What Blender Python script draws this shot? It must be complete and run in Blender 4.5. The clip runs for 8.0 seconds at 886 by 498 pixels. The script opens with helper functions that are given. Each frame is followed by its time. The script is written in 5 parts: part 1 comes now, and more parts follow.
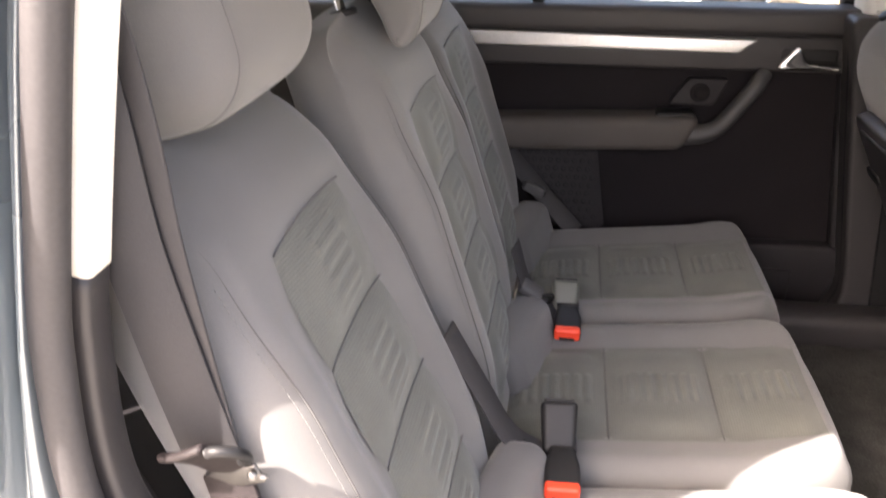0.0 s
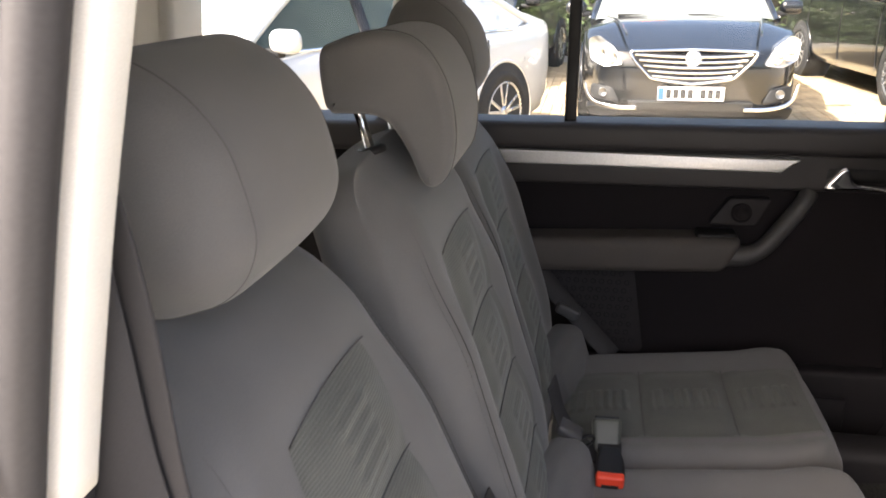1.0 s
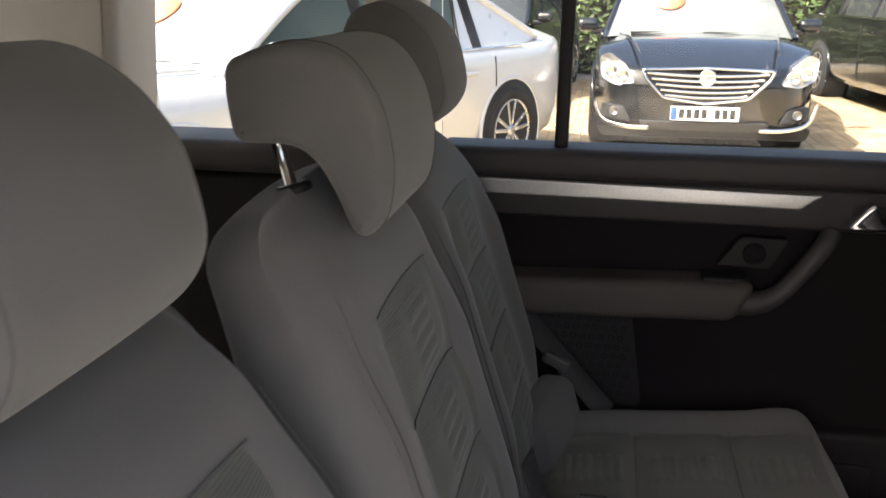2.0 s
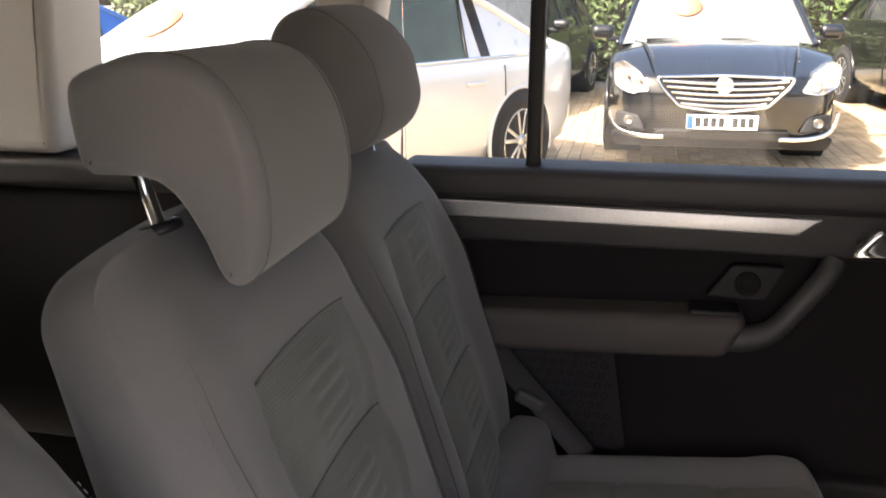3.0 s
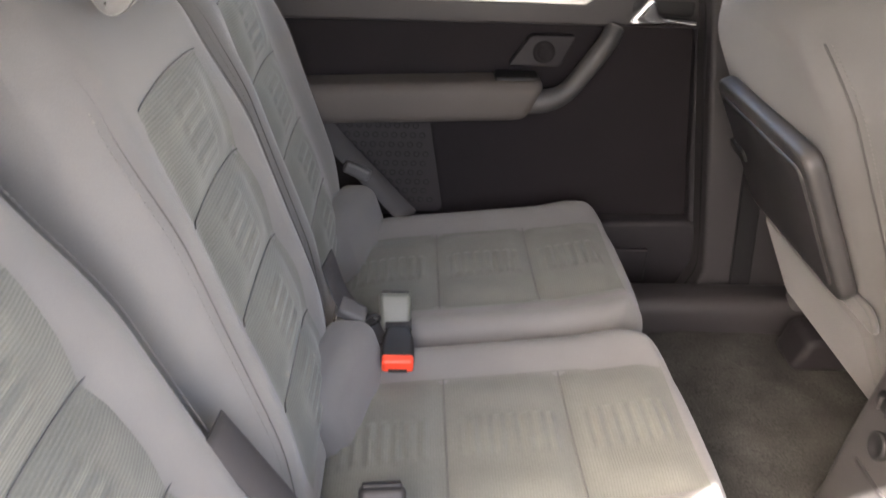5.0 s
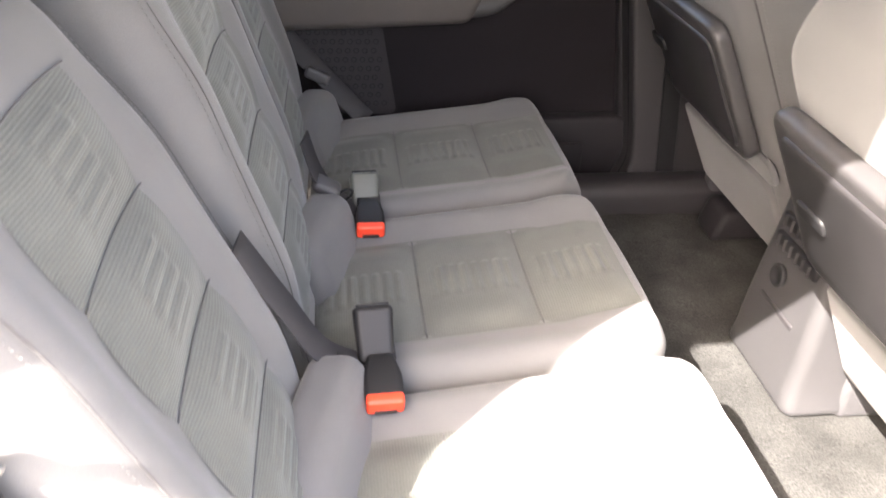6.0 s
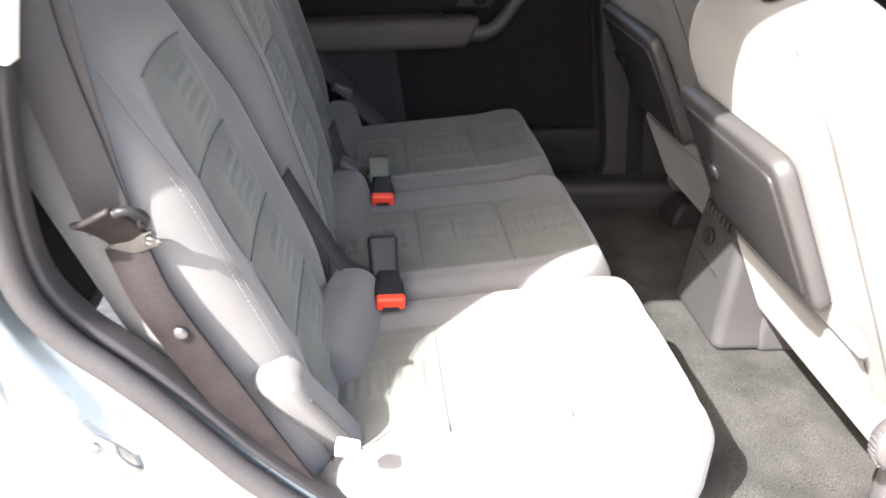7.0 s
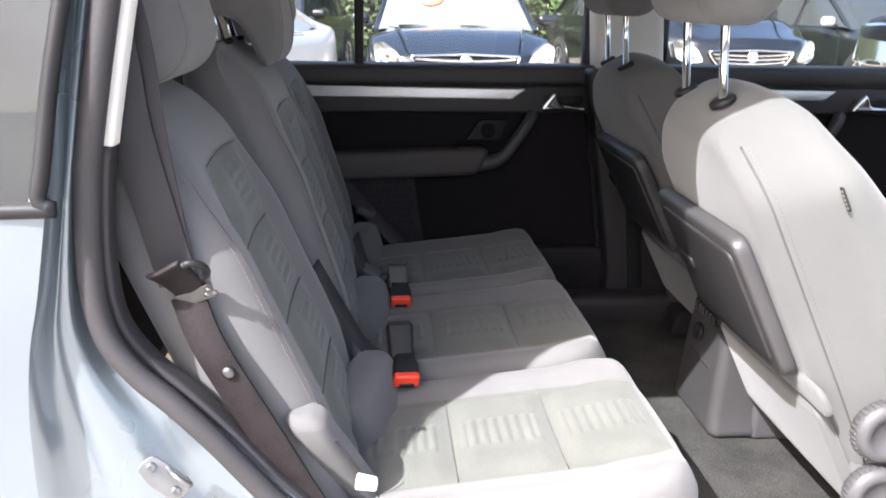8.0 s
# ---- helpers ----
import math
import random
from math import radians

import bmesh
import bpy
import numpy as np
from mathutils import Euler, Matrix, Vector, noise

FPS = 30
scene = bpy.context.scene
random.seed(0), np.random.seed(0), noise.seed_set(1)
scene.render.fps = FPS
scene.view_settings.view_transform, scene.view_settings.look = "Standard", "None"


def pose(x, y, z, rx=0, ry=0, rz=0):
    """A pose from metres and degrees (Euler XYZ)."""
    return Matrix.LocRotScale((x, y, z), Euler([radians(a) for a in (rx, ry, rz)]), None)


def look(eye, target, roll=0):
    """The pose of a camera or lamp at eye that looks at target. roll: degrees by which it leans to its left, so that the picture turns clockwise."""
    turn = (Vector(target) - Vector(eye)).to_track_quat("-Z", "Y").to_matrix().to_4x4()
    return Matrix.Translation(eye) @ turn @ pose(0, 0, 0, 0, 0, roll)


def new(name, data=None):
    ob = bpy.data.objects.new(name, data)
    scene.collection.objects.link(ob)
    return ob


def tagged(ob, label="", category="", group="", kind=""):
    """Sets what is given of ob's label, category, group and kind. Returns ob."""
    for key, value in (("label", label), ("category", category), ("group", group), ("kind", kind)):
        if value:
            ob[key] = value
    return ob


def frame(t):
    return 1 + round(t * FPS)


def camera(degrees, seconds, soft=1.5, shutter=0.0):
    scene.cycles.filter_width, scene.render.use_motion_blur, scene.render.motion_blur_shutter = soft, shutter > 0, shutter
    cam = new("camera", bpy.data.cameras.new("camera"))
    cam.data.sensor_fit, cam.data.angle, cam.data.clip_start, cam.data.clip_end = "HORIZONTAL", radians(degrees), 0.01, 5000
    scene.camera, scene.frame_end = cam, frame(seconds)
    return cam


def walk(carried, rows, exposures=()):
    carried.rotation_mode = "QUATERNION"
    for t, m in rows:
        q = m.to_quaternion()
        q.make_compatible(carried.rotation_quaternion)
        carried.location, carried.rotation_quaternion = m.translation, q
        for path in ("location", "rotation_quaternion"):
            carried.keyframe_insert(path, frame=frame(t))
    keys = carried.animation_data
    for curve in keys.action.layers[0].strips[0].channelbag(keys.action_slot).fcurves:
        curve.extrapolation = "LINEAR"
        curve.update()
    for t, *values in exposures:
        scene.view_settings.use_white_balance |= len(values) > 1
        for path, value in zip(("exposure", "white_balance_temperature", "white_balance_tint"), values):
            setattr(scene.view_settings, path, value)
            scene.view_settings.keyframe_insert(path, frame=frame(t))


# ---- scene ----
cam = camera(57.7, 8.0, soft=1.7, shutter=0.4)
PATH = [
    (0, (0.274, 0.008, 1.439), (-0.003, 1.795, 0.585), -0.1),
    (0.5, (0.262, 0.038, 1.46), (-0.073, 1.876, 0.746), -0.7),
    (1, (0.245, 0.106, 1.473), (-0.1, 1.967, 0.826), -0.6),
    (1.5, (0.251, 0.198, 1.467), (-0.077, 2.067, 0.836), -0.1),
    (1.7, (0.262, 0.239, 1.462), (-0.081, 2.106, 0.835), 0.1),
    (2.8, (0.343, 0.446, 1.452), (-0.103, 2.311, 0.885), -1.0),
    (3, (0.357, 0.456, 1.45), (-0.08, 2.316, 0.858), -0.6),
    (3.5, (0.364, 0.453, 1.434), (0.015, 2.3, 0.751), -0.8),
    (4, (0.368, 0.437, 1.418), (0.154, 2.258, 0.619), -0.0),
    (4.5, (0.338, 0.396, 1.414), (0.298, 2.174, 0.499), 1.1),
    (4.7, (0.333, 0.365, 1.412), (0.347, 2.127, 0.465), 1.6),
    (5.8, (0.263, 0.162, 1.38), (0.484, 1.851, 0.332), 2.4),
    (6, (0.263, 0.12, 1.375), (0.502, 1.794, 0.307), 2.4),
    (6.5, (0.267, -0.054, 1.371), (0.528, 1.625, 0.316), 3.3),
    (7, (0.259, -0.242, 1.385), (0.46, 1.512, 0.445), 2.0),
    (7.5, (0.258, -0.376, 1.368), (0.423, 1.478, 0.635), 0.6),
    (8, (0.261, -0.438, 1.354), (0.413, 1.466, 0.761), 0.9),
]
EXPOSURES = [(0.0, 3.62, 7200, 18), (0.5, 3.37, 7100, 15), (1.0, 2.87, 7050, 14), (1.5, 2.29, 7000, 11), (3.0, 2.71, 7250, 17), (3.5, 3.03, 7300, 17), (4.0, 3.64, 7300, 16), (4.5, 4.36, 7200, 15), (6.0, 4.24, 6900, 15), (6.5, 3.86, 6800, 12), (7.0, 3.35, 6500, 12), (7.5, 2.85, 6150, 14), (8.0, 2.47, 6150, 14)]
walk(cam, [(t, look(eye, target, roll)) for t, eye, target, roll in PATH], EXPOSURES)

from mathutils.geometry import tessellate_polygon

# ---------------------------------------------------------------- light
world = bpy.data.worlds.new("yard_sky")
scene.world = world
world.use_nodes = True
SUN_TO = Vector((0.75, 0.690, -1.0)).normalized()
sky = world.node_tree.nodes.new("ShaderNodeTexSky")
sky.sky_type, sky.sun_disc = "NISHITA", False
sky.dust_density, sky.air_density = 5.5, 0.95
sky.sun_elevation = math.asin(-SUN_TO.z)
sky.sun_rotation = math.atan2(-SUN_TO.x, -SUN_TO.y)
back = world.node_tree.nodes["Background"]
back.inputs["Strength"].default_value = 0.099
world.node_tree.links.new(sky.outputs[0], back.inputs["Color"])
sun_data = bpy.data.lights.new("sun", "SUN")
sun_data.energy, sun_data.angle, sun_data.color = 2.80, radians(0.53), (1.0, 0.975, 0.94)
sun = new("sun", sun_data)
sun.matrix_world = look((-8, -8, 12), tuple(Vector((-8, -8, 12)) + SUN_TO))


# ---------------------------------------------------------------- materials
def material(name, colour, rough=0.6, metal=0.0, grain=0.0, scale=200.0, bump=0.0, blotch=0.12, blotch_scale=6.0, coat=0.0, sheen=0.0, spec=0.5):
    """A surface with fine grain, soft blotches and relief."""
    mat = bpy.data.materials.new(name)
    mat.use_nodes = True
    nt = mat.node_tree
    bsdf = nt.nodes["Principled BSDF"]
    bsdf.inputs["Roughness"].default_value = rough
    bsdf.inputs["Metallic"].default_value = metal
    bsdf.inputs["Coat Weight"].default_value = coat
    bsdf.inputs["Coat Roughness"].default_value = 0.04
    bsdf.inputs["Sheen Weight"].default_value = sheen
    bsdf.inputs["Specular IOR Level"].default_value = spec
    co = nt.nodes.new("ShaderNodeTexCoord")
    fine = nt.nodes.new("ShaderNodeTexNoise")
    fine.inputs["Scale"].default_value, fine.inputs["Detail"].default_value = scale, 3
    wide = nt.nodes.new("ShaderNodeTexNoise")
    wide.inputs["Scale"].default_value, wide.inputs["Detail"].default_value = blotch_scale, 4
    for tex in (fine, wide):
        nt.links.new(co.outputs["Object"], tex.inputs["Vector"])
    def spread(tex, amount):
        ramp = nt.nodes.new("ShaderNodeMapRange")
        ramp.inputs["From Min"].default_value, ramp.inputs["From Max"].default_value = 0.3, 0.7
        ramp.inputs["To Min"].default_value, ramp.inputs["To Max"].default_value = 1 - amount, 1 + amount
        nt.links.new(tex.outputs["Fac"], ramp.inputs["Value"])
        return ramp.outputs[0]
    both = nt.nodes.new("ShaderNodeMath")
    both.operation = "MULTIPLY"
    nt.links.new(spread(fine, grain), both.inputs[0])
    nt.links.new(spread(wide, blotch), both.inputs[1])
    tint = nt.nodes.new("ShaderNodeVectorMath")
    tint.operation = "SCALE"
    tint.inputs[0].default_value = colour
    nt.links.new(both.outputs[0], tint.inputs["Scale"])
    nt.links.new(tint.outputs[0], bsdf.inputs["Base Color"])
    if rough > 0.15:
        rr = nt.nodes.new("ShaderNodeMath")
        rr.operation = "MULTIPLY"
        rr.inputs[0].default_value = rough
        nt.links.new(spread(wide, 0.1), rr.inputs[1])
        nt.links.new(rr.outputs[0], bsdf.inputs["Roughness"])
    if bump:
        b = nt.nodes.new("ShaderNodeBump")
        b.inputs["Strength"].default_value, b.inputs["Distance"].default_value = min(1.0, bump), 0.0012
        nt.links.new(fine.outputs["Fac"], b.inputs["Height"])
        nt.links.new(b.outputs[0], bsdf.inputs["Normal"])
    return mat


def add_weave(mat, scale, strength, axis="Y", distort=1.5, tone=(0.92, 1.05)):
    """Fine parallel cords in the cloth, as relief and slight tone."""
    nt = mat.node_tree
    bsdf = nt.nodes["Principled BSDF"]
    co = nt.nodes["Texture Coordinate"]
    wave = nt.nodes.new("ShaderNodeTexWave")
    wave.bands_direction = axis
    wave.inputs["Scale"].default_value, wave.inputs["Distortion"].default_value = scale, distort
    wave.inputs["Detail"].default_value = 2
    wave.inputs["Detail Scale"].default_value = 3
    nt.links.new(co.outputs["Object"], wave.inputs["Vector"])
    b = nt.nodes.new("ShaderNodeBump")
    b.inputs["Strength"].default_value, b.inputs["Distance"].default_value = strength, 0.0015
    nt.links.new(wave.outputs["Fac"], b.inputs["Height"])
    nt.links.new(b.outputs[0], bsdf.inputs["Normal"])
    old = bsdf.inputs["Base Color"].links[0].from_socket
    mix = nt.nodes.new("ShaderNodeMapRange")
    mix.inputs["To Min"].default_value, mix.inputs["To Max"].default_value = tone
    nt.links.new(wave.outputs["Fac"], mix.inputs["Value"])
    sc = nt.nodes.new("ShaderNodeVectorMath")
    sc.operation = "SCALE"
    nt.links.new(old, sc.inputs[0])
    nt.links.new(mix.outputs[0], sc.inputs["Scale"])
    nt.links.new(sc.outputs[0], bsdf.inputs["Base Color"])
    return mat


def glass_material(name, tint=(0.92, 0.945, 0.935), rough=0.0):
    mat = bpy.data.materials.new(name)
    mat.use_nodes = True
    bsdf = mat.node_tree.nodes["Principled BSDF"]
    bsdf.inputs["Base Color"].default_value = (*tint, 1)
    bsdf.inputs["Roughness"].default_value = rough
    bsdf.inputs["Transmission Weight"].default_value = 1.0
    bsdf.inputs["IOR"].default_value = 1.40
    return mat


CLOTH = material("seat_cloth", (0.137, 0.135, 0.133), 0.92, grain=0.09, scale=1300, bump=0.25, blotch=0.08, blotch_scale=9, sheen=0.25, spec=0.2)
# side cloth; also the front seat cloth with shade put into its tone
CLOTH_SIDE_SHADE = material("seat_side_and_shade_cloth", (0.118, 0.116, 0.115), 0.92, grain=0.09, scale=1300, bump=0.25, blotch=0.08, blotch_scale=9, sheen=0.2, spec=0.2)
CLOTH_PANEL_BACK = add_weave(material("seat_panel_cloth", (0.116, 0.120, 0.107), 0.95, grain=0.14, scale=700, bump=0.3, blotch=0.1, blotch_scale=12, sheen=0.2, spec=0.15), 92, 0.25, "Z", 0.3)
CLOTH_PANEL = add_weave(material("seat_panel_cloth", (0.116, 0.120, 0.107), 0.95, grain=0.14, scale=700, bump=0.3, blotch=0.1, blotch_scale=12, sheen=0.2, spec=0.15), 92, 0.14, "X", 0.3, (0.965, 1.025))
CLOTH_FRONT = material("front_seat_cloth", (0.107, 0.108, 0.105), 0.92, grain=0.09, scale=1300, bump=0.25, blotch=0.07, blotch_scale=7, sheen=0.25, spec=0.2)
STITCH = material("stitching", (0.150, 0.146, 0.142), 0.85)
SEAM_SOFT = material("soft_seam", (0.102, 0.100, 0.097), 0.9)
PIPING = material("seam_thread", (0.070, 0.067, 0.066), 0.85)
TRIM_DARK = material("charcoal_plastic", (0.0190, 0.0170, 0.0190), 0.6, grain=0.15, scale=1200, bump=0.3, blotch=0.1, spec=0.3)
TRIM_GREY = material("grey_plastic", (0.066, 0.064, 0.066), 0.5, grain=0.1, scale=1200, bump=0.3, blotch=0.08)
TRIM_MID = material("mid_grey_plastic", (0.031, 0.0285, 0.030), 0.5, grain=0.1, scale=1200, bump=0.3, blotch=0.08)
DOOR_CLOTH = material("door_insert", (0.0155, 0.0133, 0.0147), 0.9, grain=0.2, scale=900, bump=0.3, blotch=0.15, blotch_scale=8, spec=0.15)
ARM_VINYL = material("armrest_vinyl", (0.072, 0.064, 0.060), 0.65, grain=0.1, scale=800, bump=0.25, spec=0.3)
CREAM = material("cream_pillar_trim", (0.80, 0.785, 0.74), 0.6, grain=0.05, scale=900, bump=0.15, blotch=0.05)
HEADLINER = material("headliner", (0.48, 0.47, 0.44), 0.9, grain=0.1, scale=700, bump=0.3)
ALU = material("brushed_aluminium", (0.79, 0.785, 0.78), 0.42, metal=0.9, grain=0.06, scale=300, blotch=0.04)
CHROME = material("chrome", (0.82, 0.82, 0.82), 0.08, metal=1.0, blotch=0.03)
DULL_STEEL = material("worn_steel", (0.15, 0.147, 0.145), 0.42, metal=1.0, blotch=0.2, blotch_scale=60)
SATIN = material("satin_metal", (0.30, 0.30, 0.30), 0.34, metal=1.0, blotch=0.05)
STEEL = material("bare_steel", (0.30, 0.30, 0.295), 0.5, metal=1.0, blotch=0.1, blotch_scale=40)
RED = material("red_button", (0.80, 0.062, 0.026), 0.4, blotch=0.05)
BUCKLE = material("grey_green_plastic", (0.085, 0.090, 0.078), 0.45, grain=0.1, scale=900, blotch=0.1)
BLACK = material("black_plastic", (0.015, 0.015, 0.016), 0.5, grain=0.1, scale=900, blotch=0.15, spec=0.3)
CONSOLE = material("console_plastic", (0.046, 0.0445, 0.0455), 0.5, grain=0.1, scale=1200, bump=0.3, blotch=0.08)
CARPET = material("carpet", (0.047, 0.0465, 0.044), 0.97, grain=0.45, scale=420, bump=1.0, blotch=0.35, blotch_scale=11, spec=0.1)
LEATHER = material("brown_strap", (0.0150, 0.0115, 0.0120), 0.6, grain=0.2, scale=260, bump=0.4, blotch=0.3, blotch_scale=25, spec=0.3)
WEBBING = add_weave(material("belt_webbing", (0.030, 0.0285, 0.030), 0.8, grain=0.15, scale=900, bump=0.2, blotch=0.08), 520, 0.2, "X", 0.4)
BELT_DARK = material("dark_belt_webbing", (0.030, 0.028, 0.030), 0.75, grain=0.15, scale=900, bump=0.2, blotch=0.08)
WHITE = material("white_plastic", (0.78, 0.77, 0.74), 0.45)
PAINT = material("blue_paint", (0.205, 0.240, 0.266), 0.28, metal=0.50, coat=1.0, blotch=0.06, blotch_scale=3)
RUBBER = material("door_seal_rubber", (0.036, 0.034, 0.036), 0.6, grain=0.1, scale=300, blotch=0.15)
TRAY_RIM = material("tray_rim_plastic", (0.047, 0.045, 0.0455), 0.38, grain=0.1, scale=1200, bump=0.25, blotch=0.08)
TRAY_FACE = material("tray_face_plastic", (0.027, 0.0255, 0.0265), 0.42, grain=0.12, scale=900, bump=0.3, blotch=0.1)
LABEL_BLACK = material("label_black", (0.012, 0.012, 0.012), 0.6)
PANE = glass_material("window_glass")


# ---------------------------------------------------------------- mesh tools
def mesh_from(name, verts, faces, mat, smooth=True):
    me = bpy.data.meshes.new(name)
    me.from_pydata([tuple(v) for v in verts], [], [tuple(f) for f in faces])
    me.update()
    if smooth:
        me.shade_smooth()
    me.materials.append(mat)
    return me


def part(name, me, parent=None, label="", m=None):
    ob = new(name, me)
    if m is not None:
        ob.matrix_local = m
    if parent is not None:
        ob.parent = parent
    if label:
        ob["label"] = label
    return ob


def thing(name, m, label, category, group="", kind=""):
    ob = new(name)
    ob.empty_display_size = 0.05
    ob.matrix_local = m
    return tagged(ob, label, category, group, kind)


def axis_steps(size, r, n, k):
    h = size / 2
    if r <= 0:
        return np.linspace(-h, h, n + 1)
    return np.unique(np.round(np.concatenate([np.linspace(-h, -h + r, k + 1), np.linspace(-h + r, h - r, n + 1), np.linspace(h - r, h, k + 1)]), 7))


def rounded_box(size, r=0.01, n=(2, 2, 2), k=3, fn=None, at=(0, 0, 0)):
    """Vertices and faces of a box with rounded edges, bent by fn."""
    steps = [axis_steps(s, min(r, s / 2 - 1e-5), c, k) for s, c in zip(size, n)]
    index, verts, faces = {}, [], []
    def vid(p):
        key = tuple(np.round(p, 6))
        if key not in index:
            index[key] = len(verts)
            verts.append(p)
        return index[key]
    for ax in range(3):
        u, v = [a for a in range(3) if a != ax]
        for sign in (-1, 1):
            grid = []
            for a in steps[u]:
                row = []
                for b in steps[v]:
                    p = [0.0, 0.0, 0.0]
                    p[ax], p[u], p[v] = sign * size[ax] / 2, a, b
                    row.append(vid(p))
                grid.append(row)
            flip = (sign > 0) == (ax != 1)
            for i in range(len(steps[u]) - 1):
                for j in range(len(steps[v]) - 1):
                    q = [grid[i][j], grid[i + 1][j], grid[i + 1][j + 1], grid[i][j + 1]]
                    faces.append(q if flip else q[::-1])
    P = np.array(verts)
    half = np.array(size) / 2
    rr = np.minimum(r, half - 1e-5)
    inner = np.clip(P, -(half - rr), half - rr)
    d = P - inner
    length = np.linalg.norm(d / rr, axis=1, keepdims=True)
    P = inner + d / np.maximum(length, 1e-9)
    if fn is not None:
        P = fn(P)
    return P + np.array(at), faces


def grid_faces(nu, nv, wrap_u=False, wrap_v=False, start=0):
    out = []
    for i in range(nu if wrap_u else nu - 1):
        for j in range(nv if wrap_v else nv - 1):
            a, b = i % nu, (i + 1) % nu
            c, d = j % nv, (j + 1) % nv
            out.append((start + a * nv + c, start + b * nv + c, start + b * nv + d, start + a * nv + d))
    return out


def spline(points, n):
    """A smooth line through points (Catmull-Rom), n steps to a span."""
    P = [np.array(p, float) for p in points]
    P = [2 * P[0] - P[1]] + P + [2 * P[-1] - P[-2]]
    out = []
    for i in range(1, len(P) - 2):
        a, b, c, d = P[i - 1:i + 3]
        for s in np.linspace(0, 1, n, endpoint=False):
            out.append(0.5 * (2 * b + (c - a) * s + (2 * a - 5 * b + 4 * c - d) * s * s + (3 * b - a - 3 * c + d) * s ** 3))
    out.append(P[-2])
    return np.array(out)


def sweep(path, profile, side=(0, 1, 0), closed=True, scale=None):
    """A profile of (side, out) pairs drawn along a path."""
    path = np.array(path, float)
    side = np.array(side, float)
    tang = np.gradient(path, axis=0)
    verts = []
    for i, (p, t) in enumerate(zip(path, tang)):
        t = t / np.linalg.norm(t)
        s = side - t * np.dot(side, t)
        s /= np.linalg.norm(s)
        o = np.cross(t, s)
        f = 1 if scale is None else scale[i]
        for a, b in profile:
            verts.append(p + f * (s * a + o * b))
    n, k = len(path), len(profile)
    faces = grid_faces(n, k, wrap_v=closed)
    if closed:
        faces.append(tuple(range(k))[::-1])
        faces.append(tuple(range((n - 1) * k, n * k)))
    return np.array(verts), faces


def ring(r, k=8, squash=1.0):
    return [(r * math.cos(2 * math.pi * i / k), squash * r * math.sin(2 * math.pi * i / k)) for i in range(k)]


def flat_ring(w, h, r=0.001):
    return [(-w, -h + r), (-w + r, -h), (w - r, -h), (w, -h + r), (w, h - r), (w - r, h), (-w + r, h), (-w, h - r)]


def tube(path, r, k=8):
    d = np.array(path[-1], float) - np.array(path[0], float)
    side = (0, 1, 0) if abs(d[1]) < 0.9 * np.linalg.norm(d) else (1, 0, 0)
    return sweep(path, ring(r, k), side)


def lathe(profile, k=24):
    """Turns (radius, height) pairs round z."""
    verts = [(r * math.cos(2 * math.pi * i / k), r * math.sin(2 * math.pi * i / k), h) for r, h in profile for i in range(k)]
    faces = grid_faces(len(profile), k, wrap_v=True)
    return np.array(verts), [f[::-1] for f in faces] + [tuple(range(k))[::-1], tuple(range((len(profile) - 1) * k, len(profile) * k))]


def inset_outline(points, d):
    """A closed outline moved inwards by d (points run anticlockwise)."""
    P = np.array(points, float)
    nxt, prv = np.roll(P, -1, 0), np.roll(P, 1, 0)
    e1 = (P - prv) / np.linalg.norm(P - prv, axis=1, keepdims=True)
    e2 = (nxt - P) / np.linalg.norm(nxt - P, axis=1, keepdims=True)
    nrm = np.stack([-(e1 + e2)[:, 1], (e1 + e2)[:, 0]], 1)
    nrm /= np.maximum(np.linalg.norm(nrm, axis=1, keepdims=True), 1e-6)
    return P + nrm * d


def slab(outline, lo, hi, r=0.004, k=3, place=None):
    """An outline (anticlockwise) given depth from lo to hi, with rounded rims."""
    stack = [(lo + r * (1 - math.cos(math.pi / 2 * i / k)), r * (1 - math.sin(math.pi / 2 * i / k))) for i in range(k + 1)]
    stack += [(hi - r * (1 - math.cos(math.pi / 2 * i / k)), r * (1 - math.sin(math.pi / 2 * i / k))) for i in range(k, -1, -1)]
    verts = []
    n = len(outline)
    for h, d in stack:
        for p in inset_outline(outline, d):
            verts.append((p[0], p[1], h))
    faces = grid_faces(len(stack), n, wrap_v=True)
    faces = [f[::-1] for f in faces]
    for start, flip in ((0, True), ((len(stack) - 1) * n, False)):
        ring_pts = [Vector((verts[start + i][0], verts[start + i][1], 0)) for i in range(n)]
        for a, b, c in tessellate_polygon([ring_pts]):
            pa, pb, pc = ring_pts[a], ring_pts[b], ring_pts[c]
            up = (pb - pa).cross(pc - pa).z > 0
            faces.append((start + a, start + b, start + c) if up != flip else (start + a, start + c, start + b))
    V = np.array(verts)
    return (V if place is None else place(V)), faces


def merge(*lots):
    verts, faces = [], []
    for v, f in lots:
        faces += [tuple(i + len(verts) for i in q) for q in f]
        verts += [tuple(p) for p in v]
    return verts, faces


def smooth_step(a, b, x):
    t = np.clip((x - a) / (b - a), 0, 1)
    return t * t * (3 - 2 * t)


def xz_to_y(V):
    """Turns a slab drawn in (x, z) with depth towards +y into place."""
    return np.stack([V[:, 0], V[:, 2], V[:, 1]], 1)


def slab_y(outline, y0, y1, r=0.004, k=3):
    """A slab drawn in (x, z), deep from y0 to y1; outline anticlockwise as seen along +y turned."""
    v, f = slab(outline, y0, y1, r, k, xz_to_y)
    return v, [q[::-1] for q in f]


# ---------------------------------------------------------------- the car round the camera: setting
FLOOR_Z = 0.515
MID_Y = 1.065


